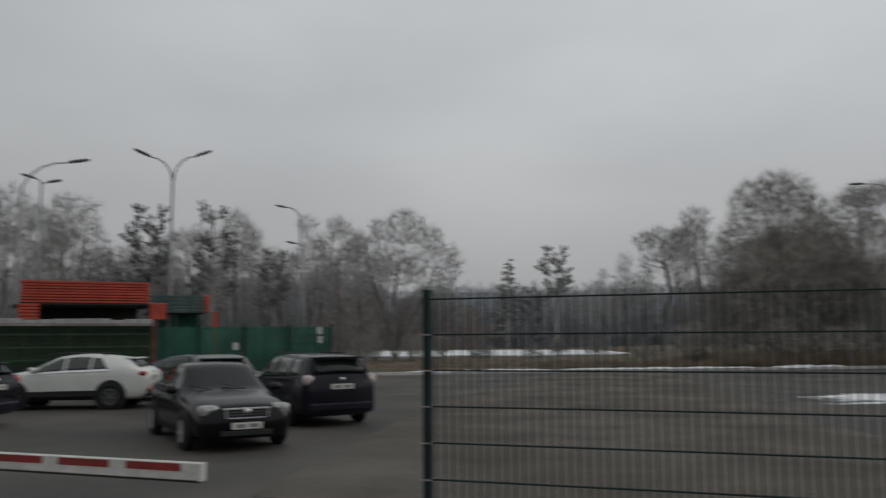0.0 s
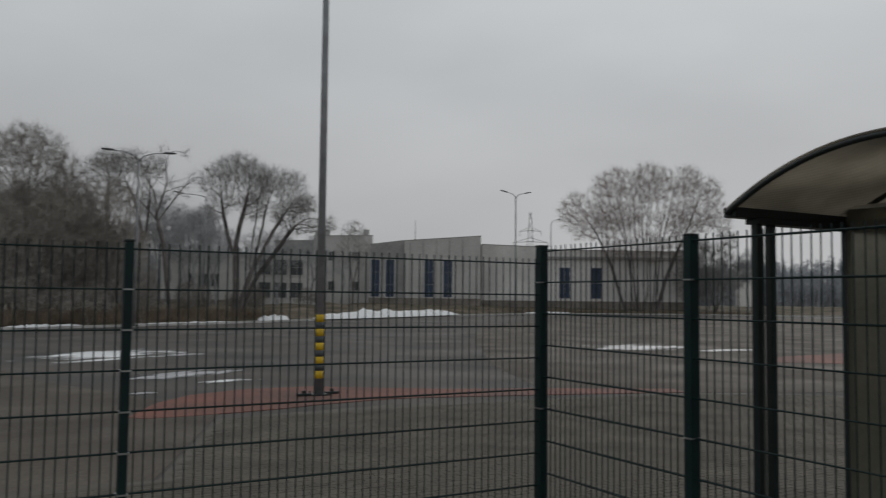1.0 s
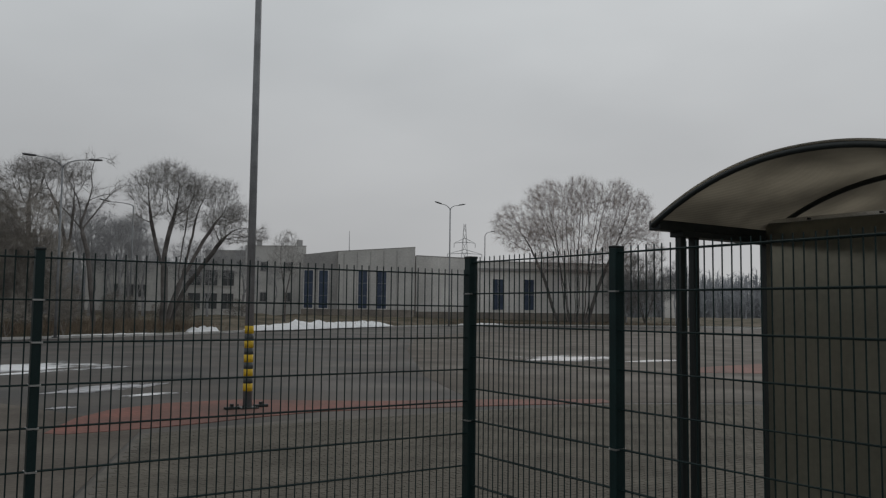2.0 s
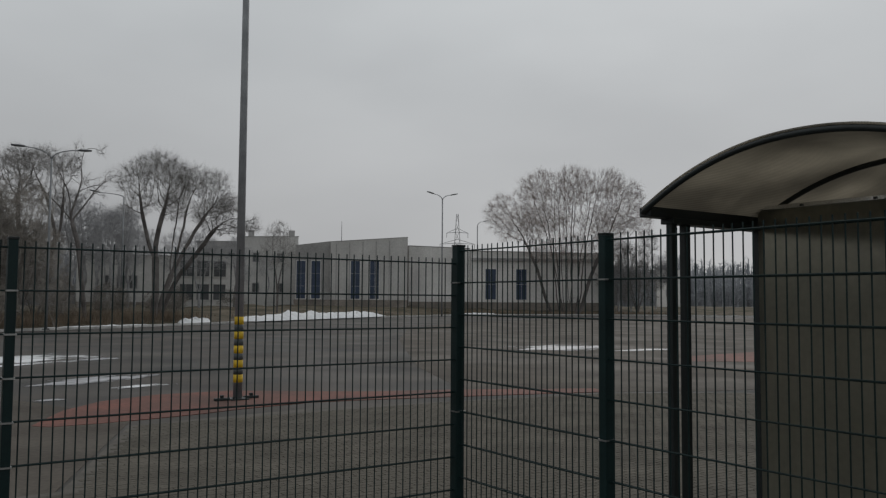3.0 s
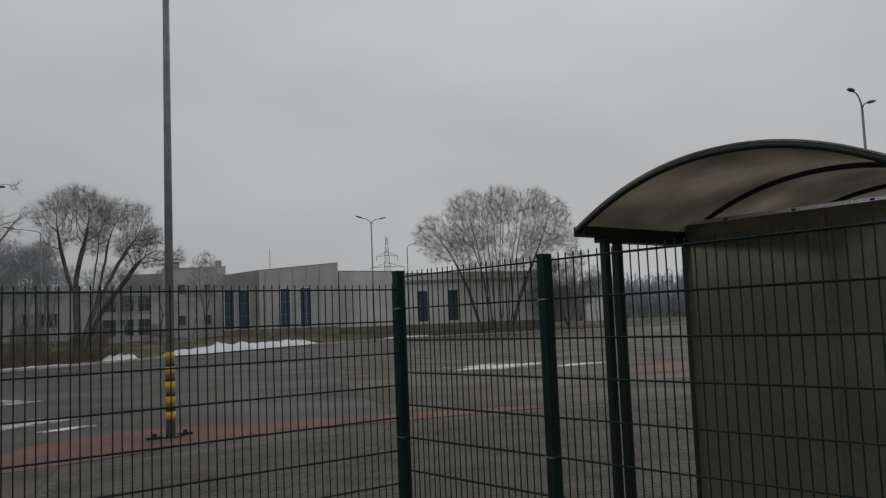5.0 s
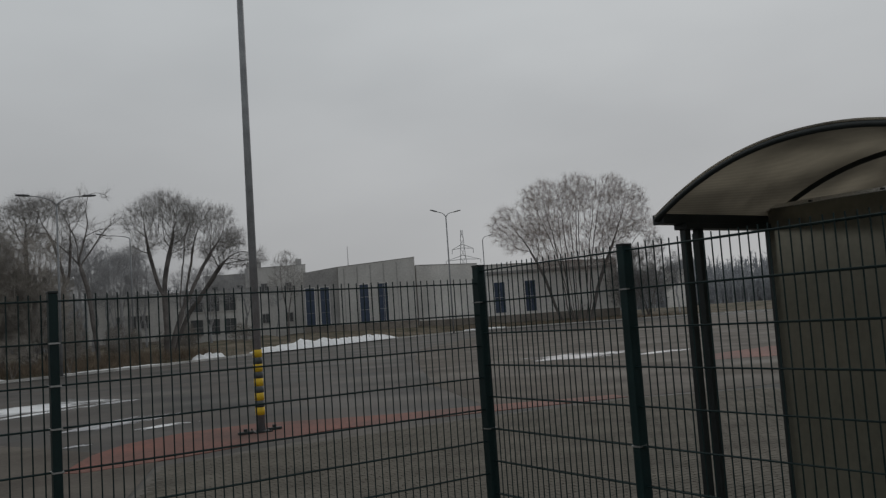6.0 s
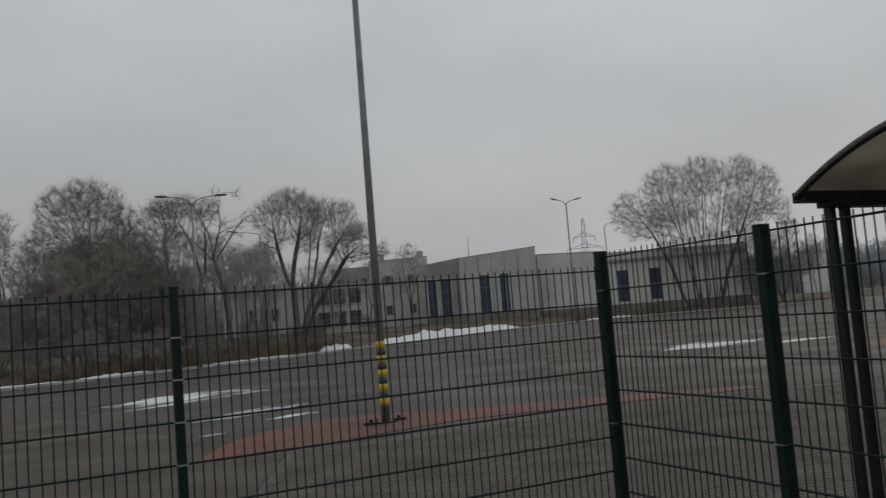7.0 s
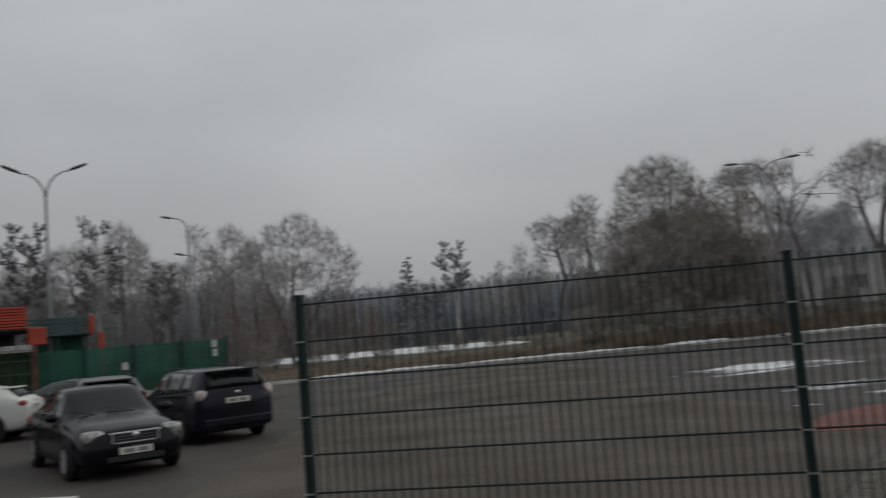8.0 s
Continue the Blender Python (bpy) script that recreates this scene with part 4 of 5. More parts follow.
def crown_points(rng, lobes, count):
    """Points spread through the lobes, more of them towards the outer skin."""
    size = np.array([w * w * h for _, _, w, h in lobes]) ** 0.75
    pick = rng.choice(len(lobes), count, p=size / size.sum())
    d = rng.normal(size=(count, 3))
    d = d / np.linalg.norm(d, axis=1)[:, None] * (rng.random(count) ** 0.42)[:, None]
    L = np.array(lobes)[pick]
    near = 0.9 * np.maximum(L[:, 2], 0.35 * max(w for _, _, w, _ in lobes))
    return np.stack([L[:, 0] + d[:, 0] * L[:, 2], d[:, 1] * near + rng.normal(0, 0.25, count), L[:, 1] + d[:, 2] * L[:, 3]], 1)


def branched(kind, seed):
    """Limbs that grow step by step towards free points of the crown and fork where the points part, with brushes of twigs at the tips."""
    rng = np.random.default_rng(seed * 17 + 3)
    count, twigs, shoot, thin, fork, stems, lean, r_trunk, lobes = CROWNS[kind]
    goal = crown_points(rng, lobes, count * 4)
    pos, par, way = [], [], []

    def put(p, parent, d):
        pos.append(np.asarray(p, float))
        par.append(parent)
        way.append(np.asarray(d, float) / np.linalg.norm(d))
        return len(pos) - 1

    step = 0.2
    for k in range(stems):
        a = 2 * math.pi * (k + rng.uniform(-0.3, 0.3)) / stems
        o = np.zeros(3) if stems == 1 else np.array((math.cos(a), math.sin(a) * 0.6, 0)) * rng.uniform(0.1, 0.5) * (3.0 if stems > 8 else 1.0)
        wide = 0.0 if stems == 1 else rng.uniform(0.15, 0.55)
        d = np.array((lean + math.cos(a) * wide, math.sin(a) * wide * 0.7, 1.0))
        last = put((0, 0, -0.4) if stems > 1 else (0, 0, -0.1), -1, d)
        last = put(o * 0.6 + (0, 0, -0.06), last, d)
        last = put(o * 0.75 + (0, 0, 0.25), last, d)
        for j in range(max(2, int(fork / step))):
            d = d + rng.normal(0, 0.035, 3) * (1, 1, 0)
            last = put(pos[last] + d / np.linalg.norm(d) * step, last, d)
        if stems == 1:
            for q in range(4):
                b = 2 * math.pi * (q + rng.uniform(-0.25, 0.25)) / 4
                e = d + np.array((math.cos(b), math.sin(b), 0)) * rng.uniform(0.25, 0.55)
                root = last - rng.integers(0, 3)
                root = put(pos[root] + e / np.linalg.norm(e) * step, root, e)
                put(pos[root] + e / np.linalg.norm(e) * step, root, e)
    N, Wy = np.array(pos), np.array(way)
    kids = np.zeros(20000, int)
    dist = np.linalg.norm(goal[:, None] - N[None], axis=2) + 40.0 * (N[None, :, 2] < fork * 0.7)
    near, gap = dist.argmin(1), dist.min(1)
    for turn in range(100):
        if not len(goal):
            break
        v = goal - N[near]
        v = v / (np.linalg.norm(v, axis=1)[:, None] + 1e-9)
        pull = np.zeros_like(N)
        np.add.at(pull, near, v)
        grow_at = np.unique(near)
        grow_at = grow_at[kids[grow_at] < 3]
        if not len(grow_at):
            break
        g = pull[grow_at]
        g = g / (np.linalg.norm(g, axis=1)[:, None] + 1e-9) + Wy[grow_at] * 0.6 + rng.normal(0, 0.09, (len(grow_at), 3)) + (0, 0, 0.05)
        g = g / np.linalg.norm(g, axis=1)[:, None]
        fresh = N[grow_at] + g * step
        first = len(N)
        kids[grow_at] += 1
        par += list(grow_at)
        N, Wy = np.concatenate([N, fresh]), np.concatenate([Wy, g])
        d2 = np.linalg.norm(goal[:, None] - fresh[None], axis=2)
        j, m = d2.argmin(1), d2.min(1)
        closer = m < gap
        near = np.where(closer, first + j, near)
        gap = np.where(closer, m, gap)
        keep = gap > 0.2
        goal, near, gap = goal[keep], near[keep], gap[keep]
    n = len(N)
    load = np.zeros(n)
    for i in range(n - 1, -1, -1):
        load[i] = load[i] or 1.0
        if par[i] >= 0:
            load[par[i]] += load[i]
    rad = thin * 0.7 + (r_trunk - thin) * (load / load.max()) ** 0.70
    thick, fine = Skeleton(), Skeleton()
    V = [Vector(p) for p in N]
    for i in range(n):
        p = par[i]
        if p < 0:
            continue
        r = max(thin * 0.75, rad[i])
        (thick if r > thin * 3.0 else fine).add([V[p], V[i]], [max(thin * 0.75, min(rad[p], r * 1.3)), r], 7 if r > 0.06 else 4 if r > 0.02 else 3)
    mid = np.array((np.mean([l[0] for l in lobes]), 0, np.mean([l[1] for l in lobes]) - 1.5))
    for i in range(n):
        if load[i] > 4 or N[i, 2] < fork * 0.8:
            continue
        out = N[i] - mid
        base = Wy[i] * 0.7 + out / (np.linalg.norm(out) + 1e-6) * 0.5
        for k in range(twigs if load[i] < 2 else twigs // 2):
            d = Vector(base + rng.normal(0, 0.6, 3)).normalized()
            fine.spike(V[i], V[i] + d * (shoot * rng.uniform(0.35, 1.35)), thin * 0.55)
    return thick, fine


def tree_meshes(kind, seed, bark, lean=0.0):
    key = (kind, seed, bark, lean)
    if key in MADE:
        return MADE[key]
    if kind in CROWNS:
        thick, fine = branched(kind, seed)
    else:
        rng = random.Random(seed * 77 + 5)
        st = STYLES[kind]
        thick, fine = Skeleton(), Skeleton()
        grow(rng, thick, fine, Vector((0, 0, -0.03)), Vector((lean, 0, 1)).normalized(), 10, 10 * st["trunk"], 0, st)
        top = max(v.z for v in fine.v)
        for sk in (thick, fine):
            sk.v = [v * (10 / top) for v in sk.v]
    # bark_far carries its haze tone on the trunk as well
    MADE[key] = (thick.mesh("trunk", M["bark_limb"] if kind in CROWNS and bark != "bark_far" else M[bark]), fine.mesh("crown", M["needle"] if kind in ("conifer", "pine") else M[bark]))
    return MADE[key]


def tree(az, dist, height, kind, seed, label, bark="bark", lean=0.0, turn=None, wide=1.0, group="bare trees round the lot", z=None):
    z = z if z is not None else 0.35 if az > 1 else 0.14
    trunk, crown = tree_meshes(kind, seed, bark, lean)
    root = new("tree")
    f = height / 10
    root.matrix_world = Matrix.Translation(at(az, dist, z)) @ pose(0, 0, 0, 0, 0, -az if turn is None else turn) @ Matrix.Diagonal((f * wide, f * wide, f, 1))
    tagged(root, label, "tree", group)
    part("trunk", trunk, None, root)
    part("crown", crown, None, root)
    return root


BARE = "leafless grey-brown tree with fine twigs"
# big multi-stemmed tree before the wing, and a thicket beside it
tree(42.9, 118, 20.4, "broad", 11, "broad leafless multi-stemmed tree with reddish twigs", "bark_red", z=0.3)
tree(47.6, 124, 12.4, "thicket", 13, "leafless grey thicket beside the broad tree", "bark", wide=0.85, z=0.3)
tree(46.2, 125, 11.0, "thicket", 14, "leafless grey thicket beside the broad tree", "bark", wide=0.7, z=0.3)
# crowns beside the lamp post with warning bands
tree(15.6, 66, 12.5, "round", 21, "tall leafless tree with a rounded crown")
tree(15.8, 67, 12.4, "leaning", 22, "leafless tree leaning with long open limbs")
tree(16.0, 68, 12.6, "bent", 23, "leafless tree leaning far over the verge")
tree(23.4, 84, 9.4, "domed", 24, "small leafless tree before the block", "bark", wide=0.7)
# sparse trees behind the lamp
tree(11.5, 60, 12.0, "sparse", 31, "half-dead leafless tree with few crooked limbs")
tree(9.2, 63, 12.2, "wispy", 32, "leafless tree with wispy twigs")
tree(7.4, 72, 13.4, "wispy", 33, "leafless tree with wispy twigs", turn=120)
# the mist over these trees is only their paler bark colour
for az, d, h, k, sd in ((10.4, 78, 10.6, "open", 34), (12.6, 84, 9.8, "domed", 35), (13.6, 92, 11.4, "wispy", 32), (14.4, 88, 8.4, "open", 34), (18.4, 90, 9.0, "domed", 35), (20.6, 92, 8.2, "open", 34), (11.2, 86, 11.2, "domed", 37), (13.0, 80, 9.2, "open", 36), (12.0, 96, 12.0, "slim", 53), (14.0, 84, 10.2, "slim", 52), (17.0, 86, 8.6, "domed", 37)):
    tree(az, d, h, k, sd, "leafless tree with mist put into its pale colour", "bark_far", turn=sd * 50 + az * 30, group="misty trees behind")
for az, d, h in ((10.2, 64, 3.4), (12.6, 72, 3.0), (13.6, 70, 2.6), (16.8, 74, 2.8)):
    tree(az, d, h, "thicket", 43, "low dark leafless thicket on the verge", "bark_dark", wide=1.1, turn=az * 60)
# dense dark group with one tall crown over it
tree(2.7, 64, 13.2, "crowned", 41, "tall leafless tree with a domed crown of fine twigs", "bark_dark", wide=0.95)
DENSE = "dense dark leafless thicket tree with brown twigs"
for az, d, h, sd, w in ((7.8, 60, 10.0, 42, 0.8), (8.7, 62, 7.2, 43, 0.75), (4.2, 62, 10.6, 42, 1.0), (1.6, 61, 9.6, 43, 0.95), (6.0, 61, 9.0, 42, 0.95), (3.1, 58, 8.6, 43, 1.05), (7.3, 62, 7.6, 43, 0.9), (-0.2, 62, 7.6, 42, 0.9), (5.0, 66, 10.4, 43, 1.0), (2.4, 67, 10.4, 42, 1.0), (-2.2, 66, 6.2, 43, 0.9)):
    tree(az, d, h, "thicket", sd, DENSE, "bark_dark", wide=w, turn=sd * 40 + az * 30)
# slender trees beyond it
for az, d, h, k, sd, w in ((-2.3, 80, 13.6, "open", 34, 0.9), (-4.6, 82, 12.4, "wispy", 33, 1.1), (-3.5, 90, 12.6, "open", 36, 0.8), (-6.8, 88, 10.4, "slim", 52, 1.0), (-0.6, 84, 11.0, "open", 36, 0.9), (-8.2, 96, 9.6, "slim", 53, 1.0), (-5.6, 94, 9.4, "domed", 35, 0.8), (-7.6, 92, 7.6, "domed", 37, 0.8), (-9.6, 100, 7.4, "domed", 35, 0.8)):
    tree(az, d, h, k, sd, BARE, wide=w, turn=az * 41)
tree(-11.4, 105, 13.4, "pine", 61, "tall dark pine with a flat open crown", wide=0.85)
tree(-13.2, 112, 8.6, "pine", 63, "small dark pine at the field edge", wide=0.85)
tree(-14.75, 108, 11.9, "conifer", 62, "narrow dark spruce beyond the verge", wide=0.8)
# spreading group behind the cars
tree(-22.6, 59, 10.9, "spreading", 71, "spreading leafless tree with grey-brown twigs", wide=0.85)
tree(-25.0, 63, 9.4, "domed", 37, "rounded leafless tree with grey-brown twigs", wide=0.9)
for az, d, h, sd, w in ((-23.8, 62, 6.0, 42, 0.8), (-21.4, 63, 5.6, 43, 0.8), (-26.2, 61, 5.6, 43, 0.8), (-19.2, 66, 5.2, 42, 0.8), (-17.2, 72, 4.8, 43, 0.8)):
    tree(az, d, h, "thicket", sd, "low reddish leafless thicket tree", "bark_red", wide=w, turn=az * 47)
tree(-17.4, 46, 3.2, "bent", 25, "thin leafless tree bent low over the verge", "bark_dark", wide=1.0)
# woods behind the stall
rng = random.Random(9)
WOOD = [("slim", 52), ("domed", 35), ("wispy", 33), ("slim", 53), ("domed", 37), ("open", 36)]
for i in range(30):
    az = -57 + 1.05 * i + rng.uniform(-0.5, 0.5)
    k, sd = WOOD[i % len(WOOD)]
    h = rng.uniform(8.6, 12.0) * (1.14 if az < -42 else 1.0)
    tree(az, rng.uniform(60, 76), h, k, sd, BARE, wide=rng.uniform(0.8, 1.05), turn=rng.uniform(0, 360))
tree(-38.6, 60, 11.2, "pine", 61, "dark pine with a flat open crown", wide=0.75)
tree(-34.6, 62, 11.6, "pine", 63, "dark pine with a flat open crown", wide=0.65)
tree(-30.6, 60, 8.2, "pine", 61, "dark pine with a flat open crown", wide=0.7)
# trees behind the outbuildings, their mist carried by the bark colour
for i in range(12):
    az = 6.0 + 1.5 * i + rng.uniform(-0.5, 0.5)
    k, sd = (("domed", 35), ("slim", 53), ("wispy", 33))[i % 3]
    tree(az, rng.uniform(100, 118), rng.uniform(9.5, 13.0) * (1 if az < 16 else 0.62), k, sd, "leafless tree with mist put into its pale colour", "bark_far", wide=0.9, turn=rng.uniform(0, 360), group="misty trees behind")
# thicket beyond the lot, in the same haze-paled bark colour
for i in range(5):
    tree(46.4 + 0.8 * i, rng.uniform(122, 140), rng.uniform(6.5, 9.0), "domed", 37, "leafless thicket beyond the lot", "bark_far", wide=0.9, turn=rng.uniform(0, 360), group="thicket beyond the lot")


def woods(name, az0, az1, dist, depth, el0, el1, n, seed, label, material, base=0.0):
    """A far belt of trees: many thin stems with short twigs, ragged along the top."""
    rng = random.Random(seed)
    sk = Skeleton()
    for i in range(n):
        az = az0 + (az1 - az0) * rng.random()
        d = dist + depth * rng.random()
        e = el0 + (el1 - el0) * (0.5 + 0.5 * noise.noise(Vector((az * 0.35, seed, 0)))) + rng.uniform(-0.5, 0.25)
        h = max(2.0, EYE.z + d * math.tan(radians(e)) - base) * rng.uniform(0.72, 1.0)
        p = at(az, d, base)
        r = d * 0.0006
        tilt = Vector((rng.gauss(0, 0.05), rng.gauss(0, 0.05), 1))
        sk.add([p, p + tilt * h * 0.5, p + tilt * h], [r * 1.5, r, r * 0.5], 3)
        for k in range(12):
            u = rng.uniform(0.12, 0.97)
            a = rng.uniform(0, 6.28)
            q = p + tilt * h * u
            l = h * rng.uniform(0.12, 0.26) * (1.2 - u * 0.7)
            sk.spike(q, q + Vector((math.cos(a) * l, math.sin(a) * l, l * rng.uniform(0.3, 1.0))), r * 0.8)
    tagged(new(name, sk.mesh(name, material)), label, "woods", kind="stuff")


# far belts whose haze is painted in as the blue-grey woods colour
woods("far_woods", -30, 10, 130, 40, 3.0, 4.4, 2600, 1, "haze-coloured belt of far woods beyond the snow field", M["woods"])
woods("far_woods", 44, 80, 230, 60, 2.1, 3.3, 2400, 2, "haze-coloured belt of far woods on the horizon", M["woods"])
# the grey of the mist is put into this thicket's bark colour
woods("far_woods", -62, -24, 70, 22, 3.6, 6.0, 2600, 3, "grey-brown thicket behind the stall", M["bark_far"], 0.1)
woods("far_woods", 8, 36, 150, 40, 2.2, 3.6, 1200, 4, "haze-coloured belt of far woods behind the buildings", M["woods"])


def tuft_strip(name, spans, n, h0, h1, seed, label, material):
    """Upright dry blades in clumps."""
    rng = random.Random(seed)
    sk = Skeleton()
    for i in range(n):
        (a, b, off) = spans[rng.randrange(len(spans))]
        p = Vector((*a, 0.1)).lerp(Vector((*b, 0.1)), rng.random()) + Vector((-0.6, 0.8, 0)) * rng.uniform(0.5, off)
        p.z = 0.12 + 0.03 * off * rng.random()
        h = rng.uniform(h0, h1)
        t = Vector((rng.gauss(0, 0.25), rng.gauss(0, 0.25), 1))
        sk.spike(p, p + t * h, 0.024)
    tagged(new(name, sk.mesh(name, material)), label, "dry grass", kind="stuff")


tuft_strip("dry_grass", [((-3.5, 45), (3, 48), 6), ((3, 48), (11, 52.4), 9), ((11, 52.4), (19, 58.6), 10)], 9000, 0.25, 0.95, 3, "tall dead brown grass and reeds along the verge", M["dry_grass"])
tuft_strip("dry_grass", [((-32, 28), (-12.5, 40.5), 6), ((-12.5, 40.5), (-3.5, 45), 5), ((19, 58.6), (57, 83), 14), ((57, 83), (70, 84), 8), ((70, 84), (92, 71.5), 6)], 7000, 0.12, 0.45, 4, "short dead grass along the verge", M["dry_grass"])


# ---- cars ----
def loft(stations, u, v):
    """A point of the body: u along the length (0 front, 1 rear), v round the half section (0 sill, 1 roof middle)."""
    xs = [s[0] for s in stations]
    x = xs[0] + (xs[-1] - xs[0]) * u
    zb, zm, zt, wl, wm, wt = (float(np.interp(-x, [-a for a in xs], [s[k] for s in stations])) for k in range(1, 7))
    prof = [(wl * 0.86, zb), (wl, zb + 0.10), (wm * 1.0, zb + (zm - zb) * 0.55), (wm * 0.975, zm), (wt, zt - 0.045), (wt * 0.86, zt - 0.008), (0, zt + 0.012)]
    vs = [0, 0.1, 0.3, 0.5, 0.8, 0.88, 1.0]
    return Vector((x, float(np.interp(v, vs, [p[0] for p in prof])), float(np.interp(v, vs, [p[1] for p in prof]))))


V_STEPS = [0, 0.05, 0.1, 0.2, 0.3, 0.4, 0.5, 0.6, 0.7, 0.8, 0.84, 0.88, 0.94, 1.0]


def body_mesh(stations, n=44):
    bm = bmesh.new()
    rows = []
    for i in range(n + 1):
        u = i / n
        half = [loft(stations, u, v) for v in V_STEPS]
        ring = [bm.verts.new(p) for p in half] + [bm.verts.new((p.x, -p.y, p.z)) for p in half[-2::-1]]
        rows.append(ring)
    for r, s in zip(rows, rows[1:]):
        for k in range(len(r) - 1):
            bm.faces.new((r[k], r[k + 1], s[k + 1], s[k]))
        bm.faces.new((r[-1], r[0], s[0], s[-1]))
    bm.faces.new(rows[0])
    bm.faces.new(rows[-1][::-1])
    bmesh.ops.recalc_face_normals(bm, faces=bm.faces[:])
    bmesh.ops.smooth_vert(bm, verts=bm.verts[:], factor=0.35, use_axis_x=True, use_axis_y=True, use_axis_z=True)
    return bm


def patch(stations, u0, u1, v0, v1, side, off=0.012, n=8, m=4, taper=(0, 0)):
    """A pane that follows the body, lifted off it; taper slides the ends of the upper edge inwards."""
    bm = bmesh.new()
    rows = []
    for j in range(m + 1):
        v = v0 + (v1 - v0) * j / m
        a, b = u0 + taper[0] * j / m, u1 - taper[1] * j / m
        row = []
        for i in range(n + 1):
            u = a + (b - a) * i / n
            p = loft(stations, u, v)
            q, r = loft(stations, min(1, u + 0.004), v), loft(stations, u, min(1, v + 0.01))
            nor = (q - p).cross(r - p)
            nor = nor.normalized() if nor.length > 1e-9 else Vector((0, 1, 0))
            if nor.y < 0 and v < 0.85:
                nor = -nor
            if v >= 0.85 and nor.z < 0:
                nor = -nor
            p = p + nor * off
            row.append(bm.verts.new((p.x, p.y * side, p.z)))
        rows.append(row)
    for r, s in zip(rows, rows[1:]):
        for i in range(n):
            bm.faces.new((r[i], r[i + 1], s[i + 1], s[i]))
    bmesh.ops.recalc_face_normals(bm, faces=bm.faces[:])
    bmesh.ops.solidify(bm, geom=bm.faces[:], thickness=0.006)
    return bm


def screen(bm_corners, off=0.0):
    """A glazed screen from four corners, slightly bowed."""
    bm = bmesh.new()
    a, b, c, d = [Vector(p) for p in bm_corners]
    n = (b - a).cross(d - a).normalized()
    rows = []
    for j in range(5):
        l, r = a.lerp(d, j / 4), b.lerp(c, j / 4)
        rows.append([bm.verts.new(l.lerp(r, i / 8) + n * (off + 0.05 * (1 - (i / 4 - 1) ** 2))) for i in range(9)])
    for p, q in zip(rows, rows[1:]):
        for i in range(8):
            bm.faces.new((p[i], p[i + 1], q[i + 1], q[i]))
    bmesh.ops.solidify(bm, geom=bm.faces[:], thickness=0.01)
    return bm


def lamp_glass(c, r, square=0.55, seg=10):
    """A rounded block for a lamp's glass."""
    bm = lump((0, 0, 0), (1, 1, 1), seg)
    for v in bm.verts:
        v.co = Vector([c[i] + r[i] * math.copysign(abs(v.co[i]) ** square, v.co[i]) for i in range(3)])
    return bm


def lump(c, r, seg=10):
    bm = bmesh.new()
    bmesh.ops.create_uvsphere(bm, u_segments=seg * 2, v_segments=seg, radius=1)
    for v in bm.verts:
        v.co = Vector((c[0] + v.co.x * r[0], c[1] + v.co.y * r[1], c[2] + v.co.z * r[2]))
    return bm


def ring_mesh(r0, r1, w, seg=24):
    """A wheel ring about the y axis with rounded shoulders."""
    bm = bmesh.new()
    prof = [(r0, -w), (r1 * 0.93, -w), (r1, -w * 0.7), (r1, w * 0.7), (r1 * 0.93, w), (r0, w)]
    rows = [[bm.verts.new((r * math.cos(a), y, r * math.sin(a))) for r, y in prof] for a in (2 * math.pi * k / seg for k in range(seg))]
    for k in range(seg):
        r, s = rows[k], rows[(k + 1) % seg]
        for i in range(len(prof)):
            bm.faces.new((r[i], r[(i + 1) % len(prof)], s[(i + 1) % len(prof)], s[i]))
    bmesh.ops.recalc_face_normals(bm, faces=bm.faces[:])
    return bm


def wheel(root, x, y, r, spokes, rim):
    bm = ring_mesh(r * 0.66, r, 0.10)
    w = part("wheel", bm, M["tyre"], root, "black tyre", True)
    w.location = (x, y, r)
    s = 1 if y > 0 else -1
    bm = ring_mesh(r * 0.54, r * 0.68, 0.099)
    bmesh.ops.create_cone(bm, cap_ends=True, segments=16, radius1=r * 0.16, radius2=r * 0.13, depth=0.05, matrix=Matrix.Translation((0, s * 0.075, 0)) @ Matrix.Rotation(radians(90), 4, "X"))
    for k in range(spokes):
        a = 2 * math.pi * k / spokes
        q = bmesh.ops.create_cube(bm, size=1)["verts"]
        for v in q:
            v.co = Matrix.Rotation(a, 3, "Y") @ Vector((v.co.x * r * 0.11, v.co.y * 0.03 + s * 0.082, r * 0.34 + v.co.z * r * 0.5))
    part("rim", bm, M[rim], w, "dark alloy rim" if rim == "lamp_head" else "alloy rim")
    bm = bmesh.new()
    bmesh.ops.create_cone(bm, cap_ends=True, segments=20, radius1=r * 0.6, radius2=r * 0.6, depth=0.05, matrix=Matrix.Rotation(radians(90), 4, "X"))
    part("brake_disc", bm, M["trim"], w, "dark inner wheel")


